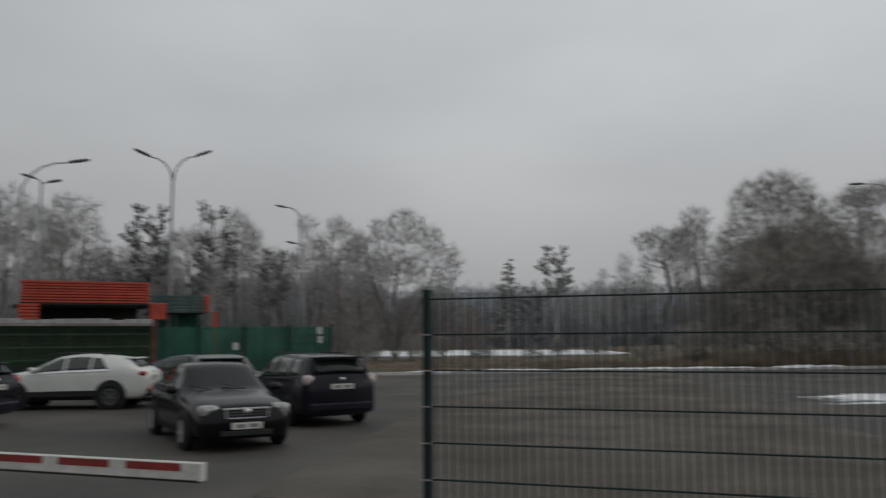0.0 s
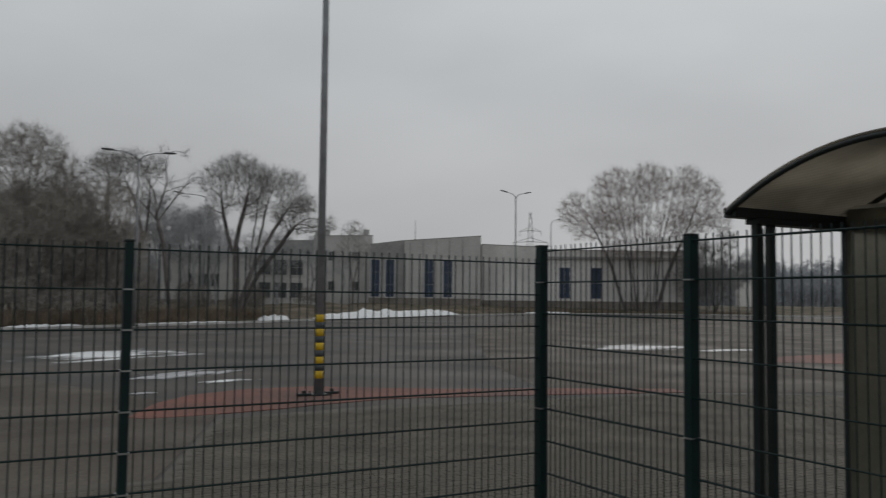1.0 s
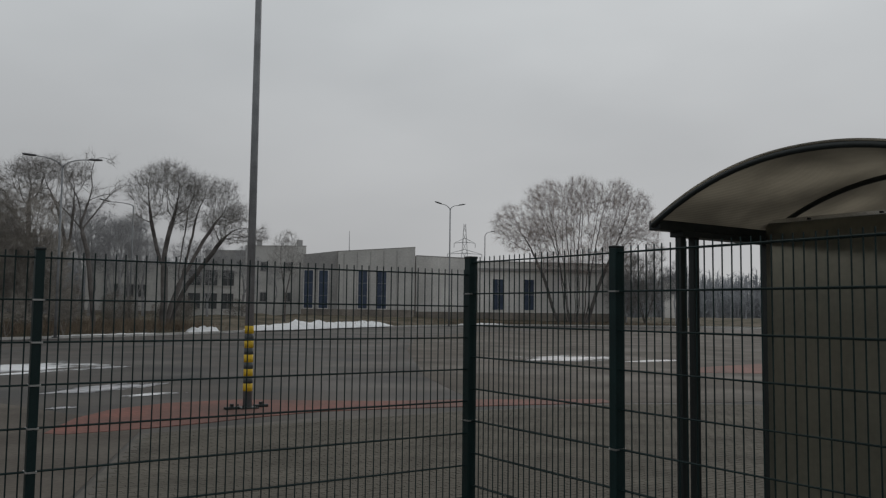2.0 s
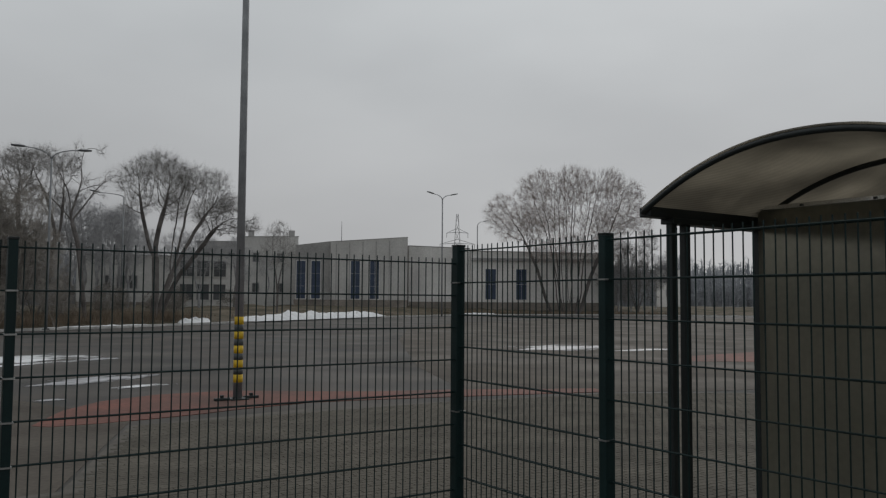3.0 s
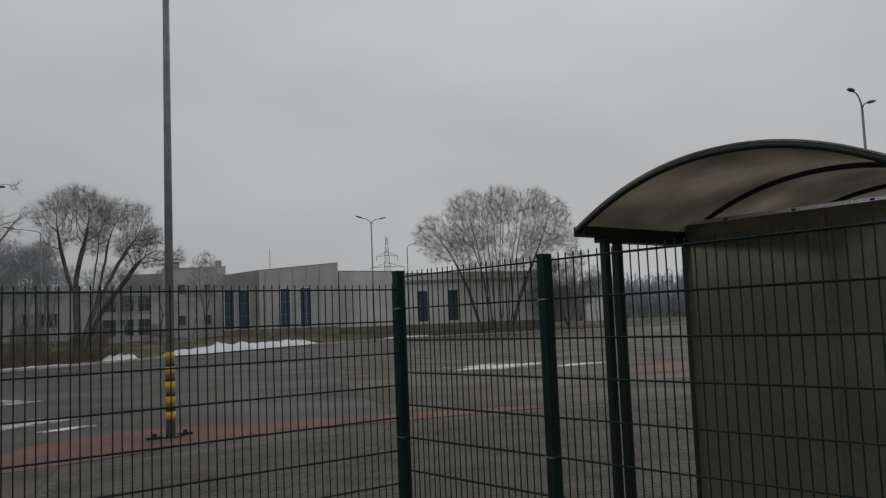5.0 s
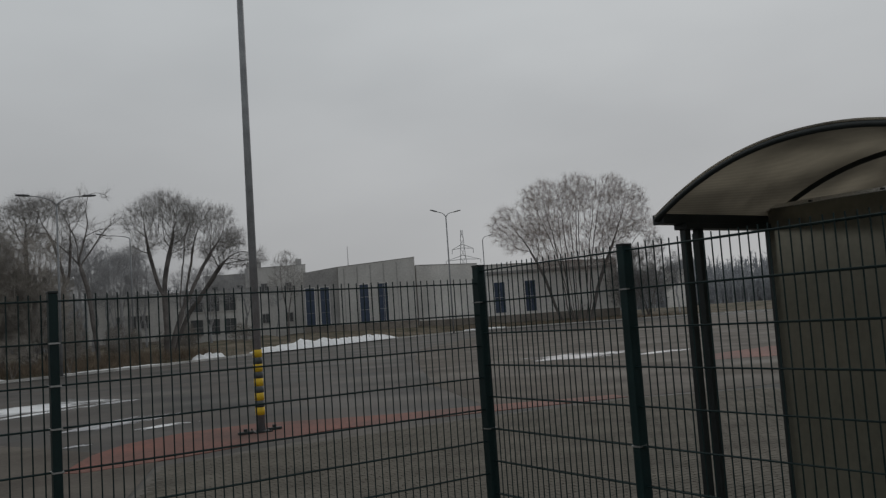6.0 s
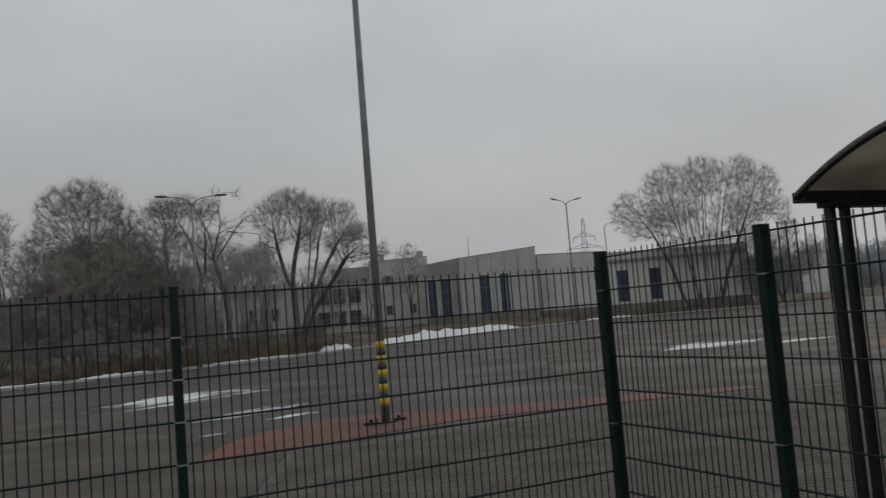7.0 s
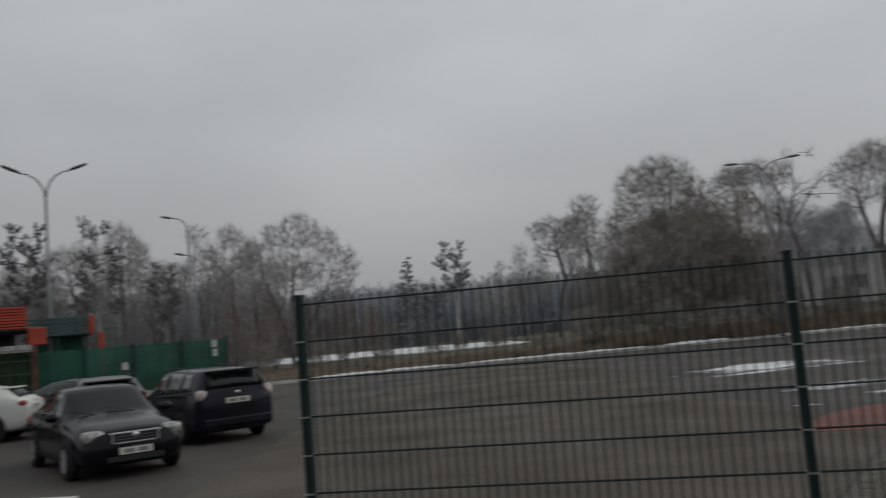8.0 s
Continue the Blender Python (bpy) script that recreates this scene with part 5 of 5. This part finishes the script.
def car(m, L, Wd, H, paint, label, kind, tail="lamp_red", front=True):
    """kind: saloon, van or suv. The car points along its x axis, its middle on the ground at the origin."""
    root = empty("car", m, label, "car", "parked cars")
    h = L / 2
    w = Wd / 2
    r = 0.31 if kind != "suv" else 0.345
    if kind == "saloon":
        S = [(h, 0.30, 0.54, 0.68, w * 0.70, w * 0.74, w * 0.66), (h - 0.10, 0.20, 0.60, 0.77, w * 0.86, w * 0.90, w * 0.76), (h - 0.45, 0.18, 0.70, 0.86, w * 0.95, w * 0.97, w * 0.80), (h - 1.25, 0.18, 0.86, 0.97, w, w, w * 0.78),
             (h - 2.05, 0.18, 0.92, H - 0.03, w, w, w * 0.70), (h - 2.55, 0.18, 0.93, H, w, w, w * 0.70), (-h + 1.35, 0.18, 0.96, H - 0.05, w, w, w * 0.68), (-h + 0.55, 0.20, 0.98, 1.08, w, w * 0.98, w * 0.76), (-h + 0.10, 0.26, 0.92, 1.0, w * 0.90, w * 0.90, w * 0.74),
             (-h, 0.34, 0.8, 0.9, w * 0.78, w * 0.80, w * 0.7)]
        ws = (h - 1.28, h - 2.02, 0.97, H - 0.05)
        rs = (-h + 0.62, -h + 1.33, 1.08, H - 0.08)
        side = (0.30, 0.80)
    elif kind == "van":
        S = [(h, 0.30, 0.52, 0.62, w * 0.66, w * 0.72, w * 0.62), (h - 0.10, 0.20, 0.60, 0.74, w * 0.84, w * 0.88, w * 0.76), (h - 0.45, 0.18, 0.72, 0.88, w * 0.95, w * 0.97, w * 0.82), (h - 0.95, 0.18, 0.90, 1.04, w, w, w * 0.80),
             (h - 1.85, 0.18, 0.98, H - 0.05, w, w, w * 0.72), (h - 2.5, 0.18, 1.0, H, w, w, w * 0.73), (-h + 0.6, 0.18, 1.04, H - 0.02, w, w, w * 0.71), (-h + 0.32, 0.20, 1.05, H - 0.06, w, w * 0.98, w * 0.69), (-h + 0.06, 0.24, 1.02, 1.14, w * 0.94, w * 0.93, w * 0.8),
             (-h, 0.30, 0.9, 1.02, w * 0.86, w * 0.87, w * 0.78)]
        ws = (h - 0.98, h - 1.82, 1.05, H - 0.08)
        rs = (-h + 0.04, -h + 0.33, 1.14, H - 0.10)
        side = (0.24, 0.90)
    else:
        S = [(h, 0.36, 0.58, 0.70, w * 0.66, w * 0.72, w * 0.62), (h - 0.10, 0.26, 0.68, 0.84, w * 0.84, w * 0.88, w * 0.76), (h - 0.45, 0.24, 0.80, 0.94, w * 0.95, w * 0.97, w * 0.82), (h - 1.15, 0.24, 0.96, 1.06, w, w, w * 0.80),
             (h - 2.0, 0.24, 1.02, H - 0.05, w, w, w * 0.70), (h - 2.6, 0.24, 1.04, H, w, w, w * 0.71), (-h + 1.1, 0.24, 1.06, H - 0.05, w, w, w * 0.69), (-h + 0.52, 0.24, 1.10, H - 0.13, w, w, w * 0.66), (-h + 0.20, 0.26, 1.06, 1.14, w, w * 0.97, w * 0.74), (-h + 0.06, 0.30, 0.98, 1.04, w * 0.96, w * 0.95, w * 0.80),
             (-h, 0.36, 0.9, 1.0, w * 0.84, w * 0.86, w * 0.76)]
        ws = (h - 1.18, h - 1.98, 1.07, H - 0.08)
        rs = (-h + 0.20, -h + 0.50, 1.13, H - 0.14)
        side = (0.27, 0.77)
    part("body", body_mesh(S), M[paint], root, smooth=True)
    wt = w * 0.70
    part("windscreen", screen([(ws[0], wt * 1.05, ws[2]), (ws[0], -wt * 1.05, ws[2]), (ws[1], -wt * 0.87, ws[3]), (ws[1], wt * 0.87, ws[3])], 0.035), M["windscreen"], root, "windscreen", True)
    part("rear_window", screen([(rs[0], wt * 1.06, rs[2]), (rs[0], -wt * 1.06, rs[2]), (rs[1], -wt * 0.92, rs[3]), (rs[1], wt * 0.92, rs[3])], 0.0), M["glass_car"], root, "dark rear window", True)
    span = side[1] - side[0]
    for s in (1, -1):
        part("side_window", patch(S, side[0] + 0.03 * span, side[0] + 0.44 * span, 0.525, 0.775, s, taper=(0.13 * span * (0.9 if kind != "saloon" else 1.1), 0)), M["glass_car"], root, smooth=True)
        part("side_window", patch(S, side[0] + 0.47 * span, side[0] + 0.76 * span, 0.525, 0.775, s), M["glass_car"], root, smooth=True)
        part("side_window", patch(S, side[0] + 0.785 * span, side[1] - 0.01, 0.535, 0.765, s, taper=(0, 0.07 if kind == "saloon" else 0.05)), M["glass_car"], root, smooth=True)
        part("window_trim", patch(S, side[0] + 0.02, side[1], 0.49, 0.515, s, off=0.014, m=1), M["chrome"] if kind == "suv" else M["trim"], root)
        part("sill", patch(S, 0.13, 0.88, 0.02, 0.2 if kind == "suv" else 0.13, s, off=0.012, m=2), M["trim"], root, "black plastic sill")
        for uu in (0.40, 0.66):
            part("door_handle", boxes((h - L * uu - 0.09, h - L * uu + 0.09, s * w * 0.985 - 0.015, s * w * 0.985 + 0.015, S[4][2] - 0.12, S[4][2] - 0.09), bevel=0.008), M[paint], root)
        mx = ws[0] - 0.18
        part("mirror", lump((mx, s * (w + 0.08), S[4][2] + 0.07), (0.07, 0.12, 0.075), 8), M[paint], root, "wing mirror", True)
        part("headlight", lamp_glass((h - 0.19, s * w * 0.70, S[1][2] + 0.095), (0.14, w * 0.20, 0.095)), M["lamp_clear"], root, "clear headlight", True)
        part("fog_light", lump((h - 0.08, s * w * 0.66, 0.36), (0.05, 0.09, 0.05), 6), M["lamp_clear"], root, smooth=True)
        zt = S[-2][2] - 0.02 if kind != "saloon" else 0.84
        part("taillight", lamp_glass((-h + 0.14, s * w * 0.83, zt), (0.13, w * 0.13, 0.12 if kind == "van" else 0.075), 0.7), M["lamp_pink"] if tail == "clear" else M[tail], root, "clear taillight" if tail == "clear" else "red taillight", True)
        for x in (h - L * 0.19, -h + L * 0.215):
            bm = bmesh.new()
            bmesh.ops.create_cone(bm, cap_ends=True, segments=28, radius1=r + (0.1 if kind == "suv" else 0.055), radius2=r + (0.09 if kind == "suv" else 0.045), depth=0.06, matrix=Matrix.Translation((x, s * (w - 0.026), r + 0.015)) @ Matrix.Rotation(radians(-90 * s), 4, "X"))
            part("wheel_arch", bm, M["trim"], root, "dark wheel arch")
            wheel(root, x, s * (w - 0.06), r, 7, "lamp_head" if kind == "suv" else "rim")
    gz = S[0][2] + 0.11
    part("grille", boxes((h - 0.10, h + 0.018, -w * 0.43, w * 0.43, gz - 0.085, gz + 0.075), bevel=0.015), M["trim"], root, "black grille")
    for wide, z0, z1, look_of in ((0.36, -0.095, -0.075, "chrome"), (0.42, -0.035, -0.025, "lamp_head"), (0.43, 0.01, 0.02, "lamp_head"), (0.46, 0.058, 0.085, "chrome")):
        part("grille_bar", boxes((h - 0.02, h + 0.03, -w * wide, w * wide, gz + z0, gz + z1), bevel=0.005), M[look_of], root, "chrome grille bar" if look_of == "chrome" else "")
    for s in (1, -1):
        part("grille_side", boxes((h - 0.02, h + 0.028, s * w * 0.41 - 0.012, s * w * 0.41 + 0.012, gz - 0.085, gz + 0.07), bevel=0.005), M["chrome"], root, "chrome grille surround")
    part("rear_badge", lump((-h - 0.01, 0, 1.02 if kind != "saloon" else 0.8), (0.012, 0.055, 0.035), 6), M["chrome"], root, smooth=True)
    part("badge", lump((h + 0.03, 0, gz + 0.03), (0.012, 0.06, 0.042), 6), M["chrome"], root, smooth=True)
    part("lower_intake", boxes((h - 0.08, h + 0.022, -w * 0.5, w * 0.5, 0.27, 0.36), bevel=0.012), M["trim"], root, "black lower intake")
    for x0, x1, z in ((h + 0.012, h + 0.032, 0.435), (-h - 0.032, -h - 0.012, 0.86 if kind != "saloon" else 0.62)):
        pl = part("number_plate", boxes((x0, x1, -0.26, 0.26, z - 0.056, z + 0.056), bevel=0.004), M["plate"], root, "number plate with dark bars")
        xs = x1 + 0.001 if x1 > 0 else x0 - 0.001
        part("plate_bar", boxes((xs - 0.002, xs + 0.002, -0.19, -0.03, z - 0.03, z + 0.03), (xs - 0.002, xs + 0.002, 0.03, 0.19, z - 0.03, z + 0.03)), M["bar_dark"], pl)
    part("rear_bumper", boxes((-h - 0.03, -h + 0.12, -w * 0.84, w * 0.84, 0.34, 0.56 if kind == "suv" else 0.52), bevel=0.04), M["trim"] if kind == "suv" else M[paint], root)
    if kind != "saloon":
        zs = H - 0.145 if kind == "suv" else H - 0.085
        part("spoiler", boxes((rs[1] - (0.12 if kind == "suv" else 0.2), rs[1] + 0.2, -wt * 0.9, wt * 0.9, zs, zs + 0.04), bevel=0.015), M[paint], root)
        for s in (1, -1):
            bm = bmesh.new()
            tube(bm, [(0.5, s * wt * 0.92, H - 0.02), (0.35, s * wt * 0.95, H + 0.03), (-0.9, s * wt * 0.93, H + 0.02), (-1.05, s * wt * 0.92, H - 0.04)], [0.014] * 4, 6)
            part("roof_rail", bm, M["trim"], root)
    for s in (0.35, -0.3):
        bm = bmesh.new()
        tube(bm, [(ws[0] + 0.03, s, ws[2] + 0.01), (ws[0] - 0.08, s - 0.45, ws[2] + 0.11)], [0.008, 0.006], 5)
        part("wiper", bm, M["trim"], root)
    return root


def ground_pose(x, y, heading):
    return pose(x, y, 0.008, 0, 0, heading)


car(ground_pose(-12.96, 9.62, -42), 4.65, 1.76, 1.45, "car_black", "black saloon car with chrome grille bars", "saloon")
car(ground_pose(-13.1, 13.54, 140), 4.35, 1.76, 1.54, "car_navy", "dark navy people carrier with clear taillights", "van", tail="clear")
car(ground_pose(-21.1, 14.85, 203), 4.38, 1.80, 1.50, "car_white", "white compact off-roader with dark sills", "suv")
car(ground_pose(-21.0, 9.7, 190), 4.3, 1.75, 1.44, "car_navy", "dark blue-grey hatchback ahead of the white car", "van")
car(ground_pose(-19.6, 18.6, 14), 4.4, 1.75, 1.40, "car_grey", "dark grey saloon behind the white car", "saloon")
car(ground_pose(-16.7, 15.2, 128), 4.5, 1.78, 1.48, "car_silver", "silver estate car in the second row", "van")

# ---- barrier ----
barrier = empty("barrier", pose(-7.2, 1.0, -0.09, 0, 0, 179), "white and red striped barrier arm across the gateway", "barrier")
part("arm", boxes((0.0, 6.0, -0.035, 0.035, 0.94, 1.07), bevel=0.008), M["white_paint"], barrier)
for k in range(8):
    part("stripe", boxes((0.16 + 0.67 * k, 0.16 + 0.67 * k + 0.51, -0.038, 0.038, 1.005, 1.062)), M["red_paint"], barrier, "red stripe")
part("edge_strip", boxes((0.0, 6.0, -0.03, 0.03, 0.925, 0.939)), M["trim"], barrier, "black rubber edge")
part("end_cap", boxes((-0.02, 0.001, -0.037, 0.037, 0.935, 1.072), bevel=0.004), M["white_paint"], barrier)
part("cabinet", boxes((6.0, 6.35, -0.2, 0.2, 0.07, 1.2), bevel=0.02), M["orange"], barrier, "orange drive cabinet")

# ---- stall with orange slatted roof, and the green screen ----
stall = new("market_stall")
stall.matrix_world = frame_at(-42.2, 33, 0.0, 4)
tagged(stall, "open stall with orange-red slatted canopy and posts", "stall")
rng = random.Random(4)
for k in range(8):
    z = 3.24 + 0.1 * k
    y = 0.02 * k + rng.uniform(-0.01, 0.01)
    part("slat", boxes((-2.3, 2.02, y - 0.08, y - 0.02, z, z + 0.07 + rng.uniform(-0.012, 0.008)), bevel=0.006), M["orange"], stall)
part("back_panel", boxes((-2.28, 2.0, 0.2, 0.26, 3.22, 3.98)), M["red_paint"], stall)
# dark strip added below the slats as their shadow line
part("slat_shadow_rail", boxes((-2.25, 2.0, -0.06, 0.18, 3.17, 3.235)), M["shed_dark"], stall)
for k in range(5):
    z = 2.64 + 0.115 * k
    part("slat", boxes((-2.36, -1.68, -0.09, -0.03, z, z + 0.09), bevel=0.006), M["orange"], stall)
part("back_wall", boxes((-2.3, 1.9, 2.2, 2.3, 0, 3.1)), M["shed_dark"], stall, "dark timber back wall")
part("roof", boxes((-2.5, 2.1, 0.2, 2.4, 3.1, 3.17)), M["shed_dark"], stall)
part("post", boxes((2.12, 2.3, -0.1, 0.14, 0, 2.75), bevel=0.015), M["faded"], stall, "faded reddish post")
part("side_cap", boxes((2.04, 2.62, -0.12, 0.5, 2.62, 3.25), bevel=0.04), M["orange"], stall)
for k in range(12):
    x0, x1 = -3.6 + 0.475 * k, -3.6 + 0.475 * (k + 1) - 0.03
    part("produce_crate", boxes((x0, x1, -0.5, -0.15, 2.47, 2.60 + rng.uniform(0, 0.07)), bevel=0.015), M["plaster_grey"], stall, "pale crate on the counter")
part("counter_edge", boxes((-3.65, 2.1, -0.52, -0.12, 2.40, 2.465)), M["plinth"], stall, "worn counter edge")
for k in range(34):
    x = -3.6 + 5.65 * k / 33
    part("cage_bar", boxes((x - 0.018, x + 0.018, -0.34, -0.30, 0, 2.40)), M["cage_olive"] if k % 4 == 1 else M["crate_green"], stall)
for z in (0.3, 0.75, 1.2, 1.65, 2.1, 2.33):
    part("cage_rail", boxes((-3.6, 2.05, -0.36, -0.28, z - 0.03, z + 0.03)), M["crate_green"], stall)
part("cage_back", boxes((-3.6, 2.05, 0.1, 0.14, 0, 2.40)), M["crate_green"], stall, "green mesh back of the cage")
left = new("market_stall")
left.matrix_world = frame_at(-48.6, 33, 0.0, 4)
tagged(left, "low stall with an orange canopy edge", "stall")
for k in range(4):
    part("slat", boxes((-2.0, 0.55, -0.02 + 0.02 * k, 0.05 + 0.02 * k, 2.75 + 0.13 * k, 2.86 + 0.13 * k), bevel=0.01), M["orange"], left)
part("roof", boxes((-2.0, 0.5, 0.12, 2, 2.66, 2.74)), M["shed_dark"], left)
part("cage", boxes((-2.0, 0.6, 0.1, 1.8, 0, 2.4), bevel=0.02), M["crate_green"], left)
part("post", boxes((0.62, 0.74, 0.1, 0.25, 0, 2.9)), M["crate_green"], left)

kiosk = new("small_kiosk")
kiosk.matrix_world = frame_at(-36.6, 37, 0.0, 6)
tagged(kiosk, "small kiosk with a dull green slatted roof edge", "kiosk")
for k in range(5):
    part("roof_slat", boxes((-1.45, 0.85, -0.3 + 0.02 * k, -0.24 + 0.02 * k, 3.0 + 0.15 * k, 3.12 + 0.15 * k), bevel=0.008), M["teal"], kiosk)
part("roof", boxes((-1.45, 0.85, -0.2, 1.8, 2.95, 3.02)), M["shed_dark"], kiosk)
part("roof_edge", boxes((0.87, 1.04, -0.32, 1.8, 3.0, 3.75), bevel=0.02), M["orange"], kiosk)
part("wall", boxes((-1.3, 0.7, 0.4, 1.5, 0, 2.94)), M["mesh_green"], kiosk, "green netting wall")
for x in (-1.35, -0.3, 0.75):
    part("post", boxes((x - 0.04, x + 0.04, -0.2, -0.12, 0, 2.95)), M["crate_green"], kiosk)
part("side_post", boxes((1.22, 1.42, -0.1, 0.1, 0, 3.05), bevel=0.01), M["orange"], kiosk, "orange-red post")

screen_fence = new("green_screen_fence")
screen_fence.matrix_world = frame_at(-33.0, 33.5, 0.0, 5)
tagged(screen_fence, "green mesh screen fence behind the parked cars", "fence")
for k in range(5):
    x = -4.9 + 1.7 * k
    bm = bmesh.new()
    for i in range(44):
        u = x + 1.66 * (i + 0.5) / 44
        w = 0.0165 + 0.005 * math.sin(i * 1.7 + k)
        box(bm, u - w, u + w, -0.006, 0.006, 0.05, 2.36 + 0.03 * math.sin(i * 0.6 + k))
    for z in (0.3, 1.0, 1.7, 2.3):
        box(bm, x, x + 1.66, 0.006, 0.02, z - 0.02, z + 0.02)
    part("mesh_panel", bm, M["mesh_green"], screen_fence, smooth=True)
for k in range(6):
    x = -4.9 + 1.7 * k
    part("post", boxes((x - 0.05, x + 0.01, -0.05, 0.05, 0, 2.46)), M["green"], screen_fence)
for x, z, w in ((-0.15, 1.62, 0.2), (3.1, 2.2, 0.2), (3.12, 1.85, 0.16)):
    part("notice", boxes((x - w / 2, x + w / 2, -0.12, -0.1, z - 0.14, z + 0.14), bevel=0.006), M["white_paint"], screen_fence, "small white notice")

# round road sign seen from behind
sign = empty("road_sign", Matrix.Translation(at(-49.0, 20)) @ pose(0, 0, 0, 0, 0, 48), "round road sign seen from behind on a grey post", "road sign")
bm = bmesh.new()
tube(bm, [(0, 0, 0), (0, 0, 5.25)], [0.035, 0.035], 10)
part("post", bm, M["galv"], sign, smooth=True)
bm = bmesh.new()
bmesh.ops.create_cone(bm, cap_ends=True, segments=40, radius1=0.42, radius2=0.42, depth=0.03, matrix=Matrix.Translation((0, 0.05, 4.8)) @ Matrix.Rotation(radians(90), 4, "X"))
part("disc", bm, M["trim"], sign, "dark grey disc back")

# ---- low shrubs along the verge ----
rng = random.Random(21)
for i in range(18):
    az = -24 + 2.6 * i + rng.uniform(-0.6, 0.6)
    d = (46 + 0.4 * (i if i < 10 else 10) if az < 10 else 58 + (az - 10) * 2.0) + rng.uniform(2, 7)
    if az > 22:
        continue
    tree(az, d, rng.uniform(1.4, 2.8), "shrub", (51, 54, 73)[i % 3], "low leafless shrub with dark brown twigs", "bark_dark", wide=rng.uniform(1.0, 1.5), turn=rng.uniform(0, 360), group="shrubs on the verge", z=0.25 if az > 1 else 0.12)

# ---- block paving behind the fence ----
tagged(solo("pavement_bed", slab([(-5.6, 1.3), (-1.2, 0.6), (12.2, -1.5), (12.2, 6.6), (9.6, 8.1), (3.3, 9.0), (0.2, 8.6), (-1.45, 4.58), (-5.6, 4.58)], 0.0145, 0.1), M["joint"]), "dark sandy joints under grey block paving", "paving", kind="structure")
paving = tagged(new("pavement_blocks"), "worn grey concrete block paving with dark joints", "paving", kind="structure")


def block_mesh(name, w, d):
    bm = boxes((-w / 2, w / 2, -d / 2, d / 2, -0.03, 0.0))
    for v in bm.verts:
        if v.co.z > -0.001:
            v.co.x *= 0.97
            v.co.y *= 0.94
    return mesh_of(name, bm, M["grey_paver"])


PAVER = block_mesh("paving_block", 0.194, 0.094)
rng = random.Random(33)
rest_v, rest_f = [], []
cells = []
for j in range(0, 92):
    y = -0.6 + 0.1 * j
    for i in range(0, 90):
        x = -5.5 + 0.2 * i + (0.1 if j % 2 else 0)
        top = 8.6 + (x + 0.4) * 0.1 if x < 3.3 else 9.0 - (x - 3.3) * 0.14 if x < 9.6 else 8.1 - (x - 9.6) * 0.57
        if y > 0.75 - 0.157 * (x + 1.2) + 0.05 and y < top - 0.12 and x < 12.0 and (y < 4.5 or x > -1.3 + 0.41 * (y - 4.6)):
            cells.append((x, y, rng.uniform(-0.001, 0.0015), rng.uniform(-1.2, 1.2)))
near = 0
base = [Vector(v.co) for v in PAVER.vertices]
faces = [tuple(p.vertices) for p in PAVER.polygons]
for x, y, dz, turn in cells:
    if 0.9 < x < 3.9 and 2.0 < y < 4.0 and near < 300:
        near += 1
        ob = part("paving_block", PAVER, None, paving)
        ob.location, ob.rotation_euler = (x, y, 0.018 + dz), (0, 0, radians(turn))
        continue
    n = len(rest_v)
    c, s = math.cos(radians(turn)), math.sin(radians(turn))
    rest_v += [(x + v.x * c - v.y * s, y + v.x * s + v.y * c, 0.018 + dz + v.z) for v in base]
    rest_f += [tuple(n + k for k in f) for f in faces]
me = bpy.data.meshes.new("paving_blocks_joined")
me.from_pydata(rest_v, [], rest_f)
me.materials.append(M["paver_island"])
field = new("paving_field", me)
field.parent = paving
tagged(field, "many grey concrete paving blocks", kind="stuff")
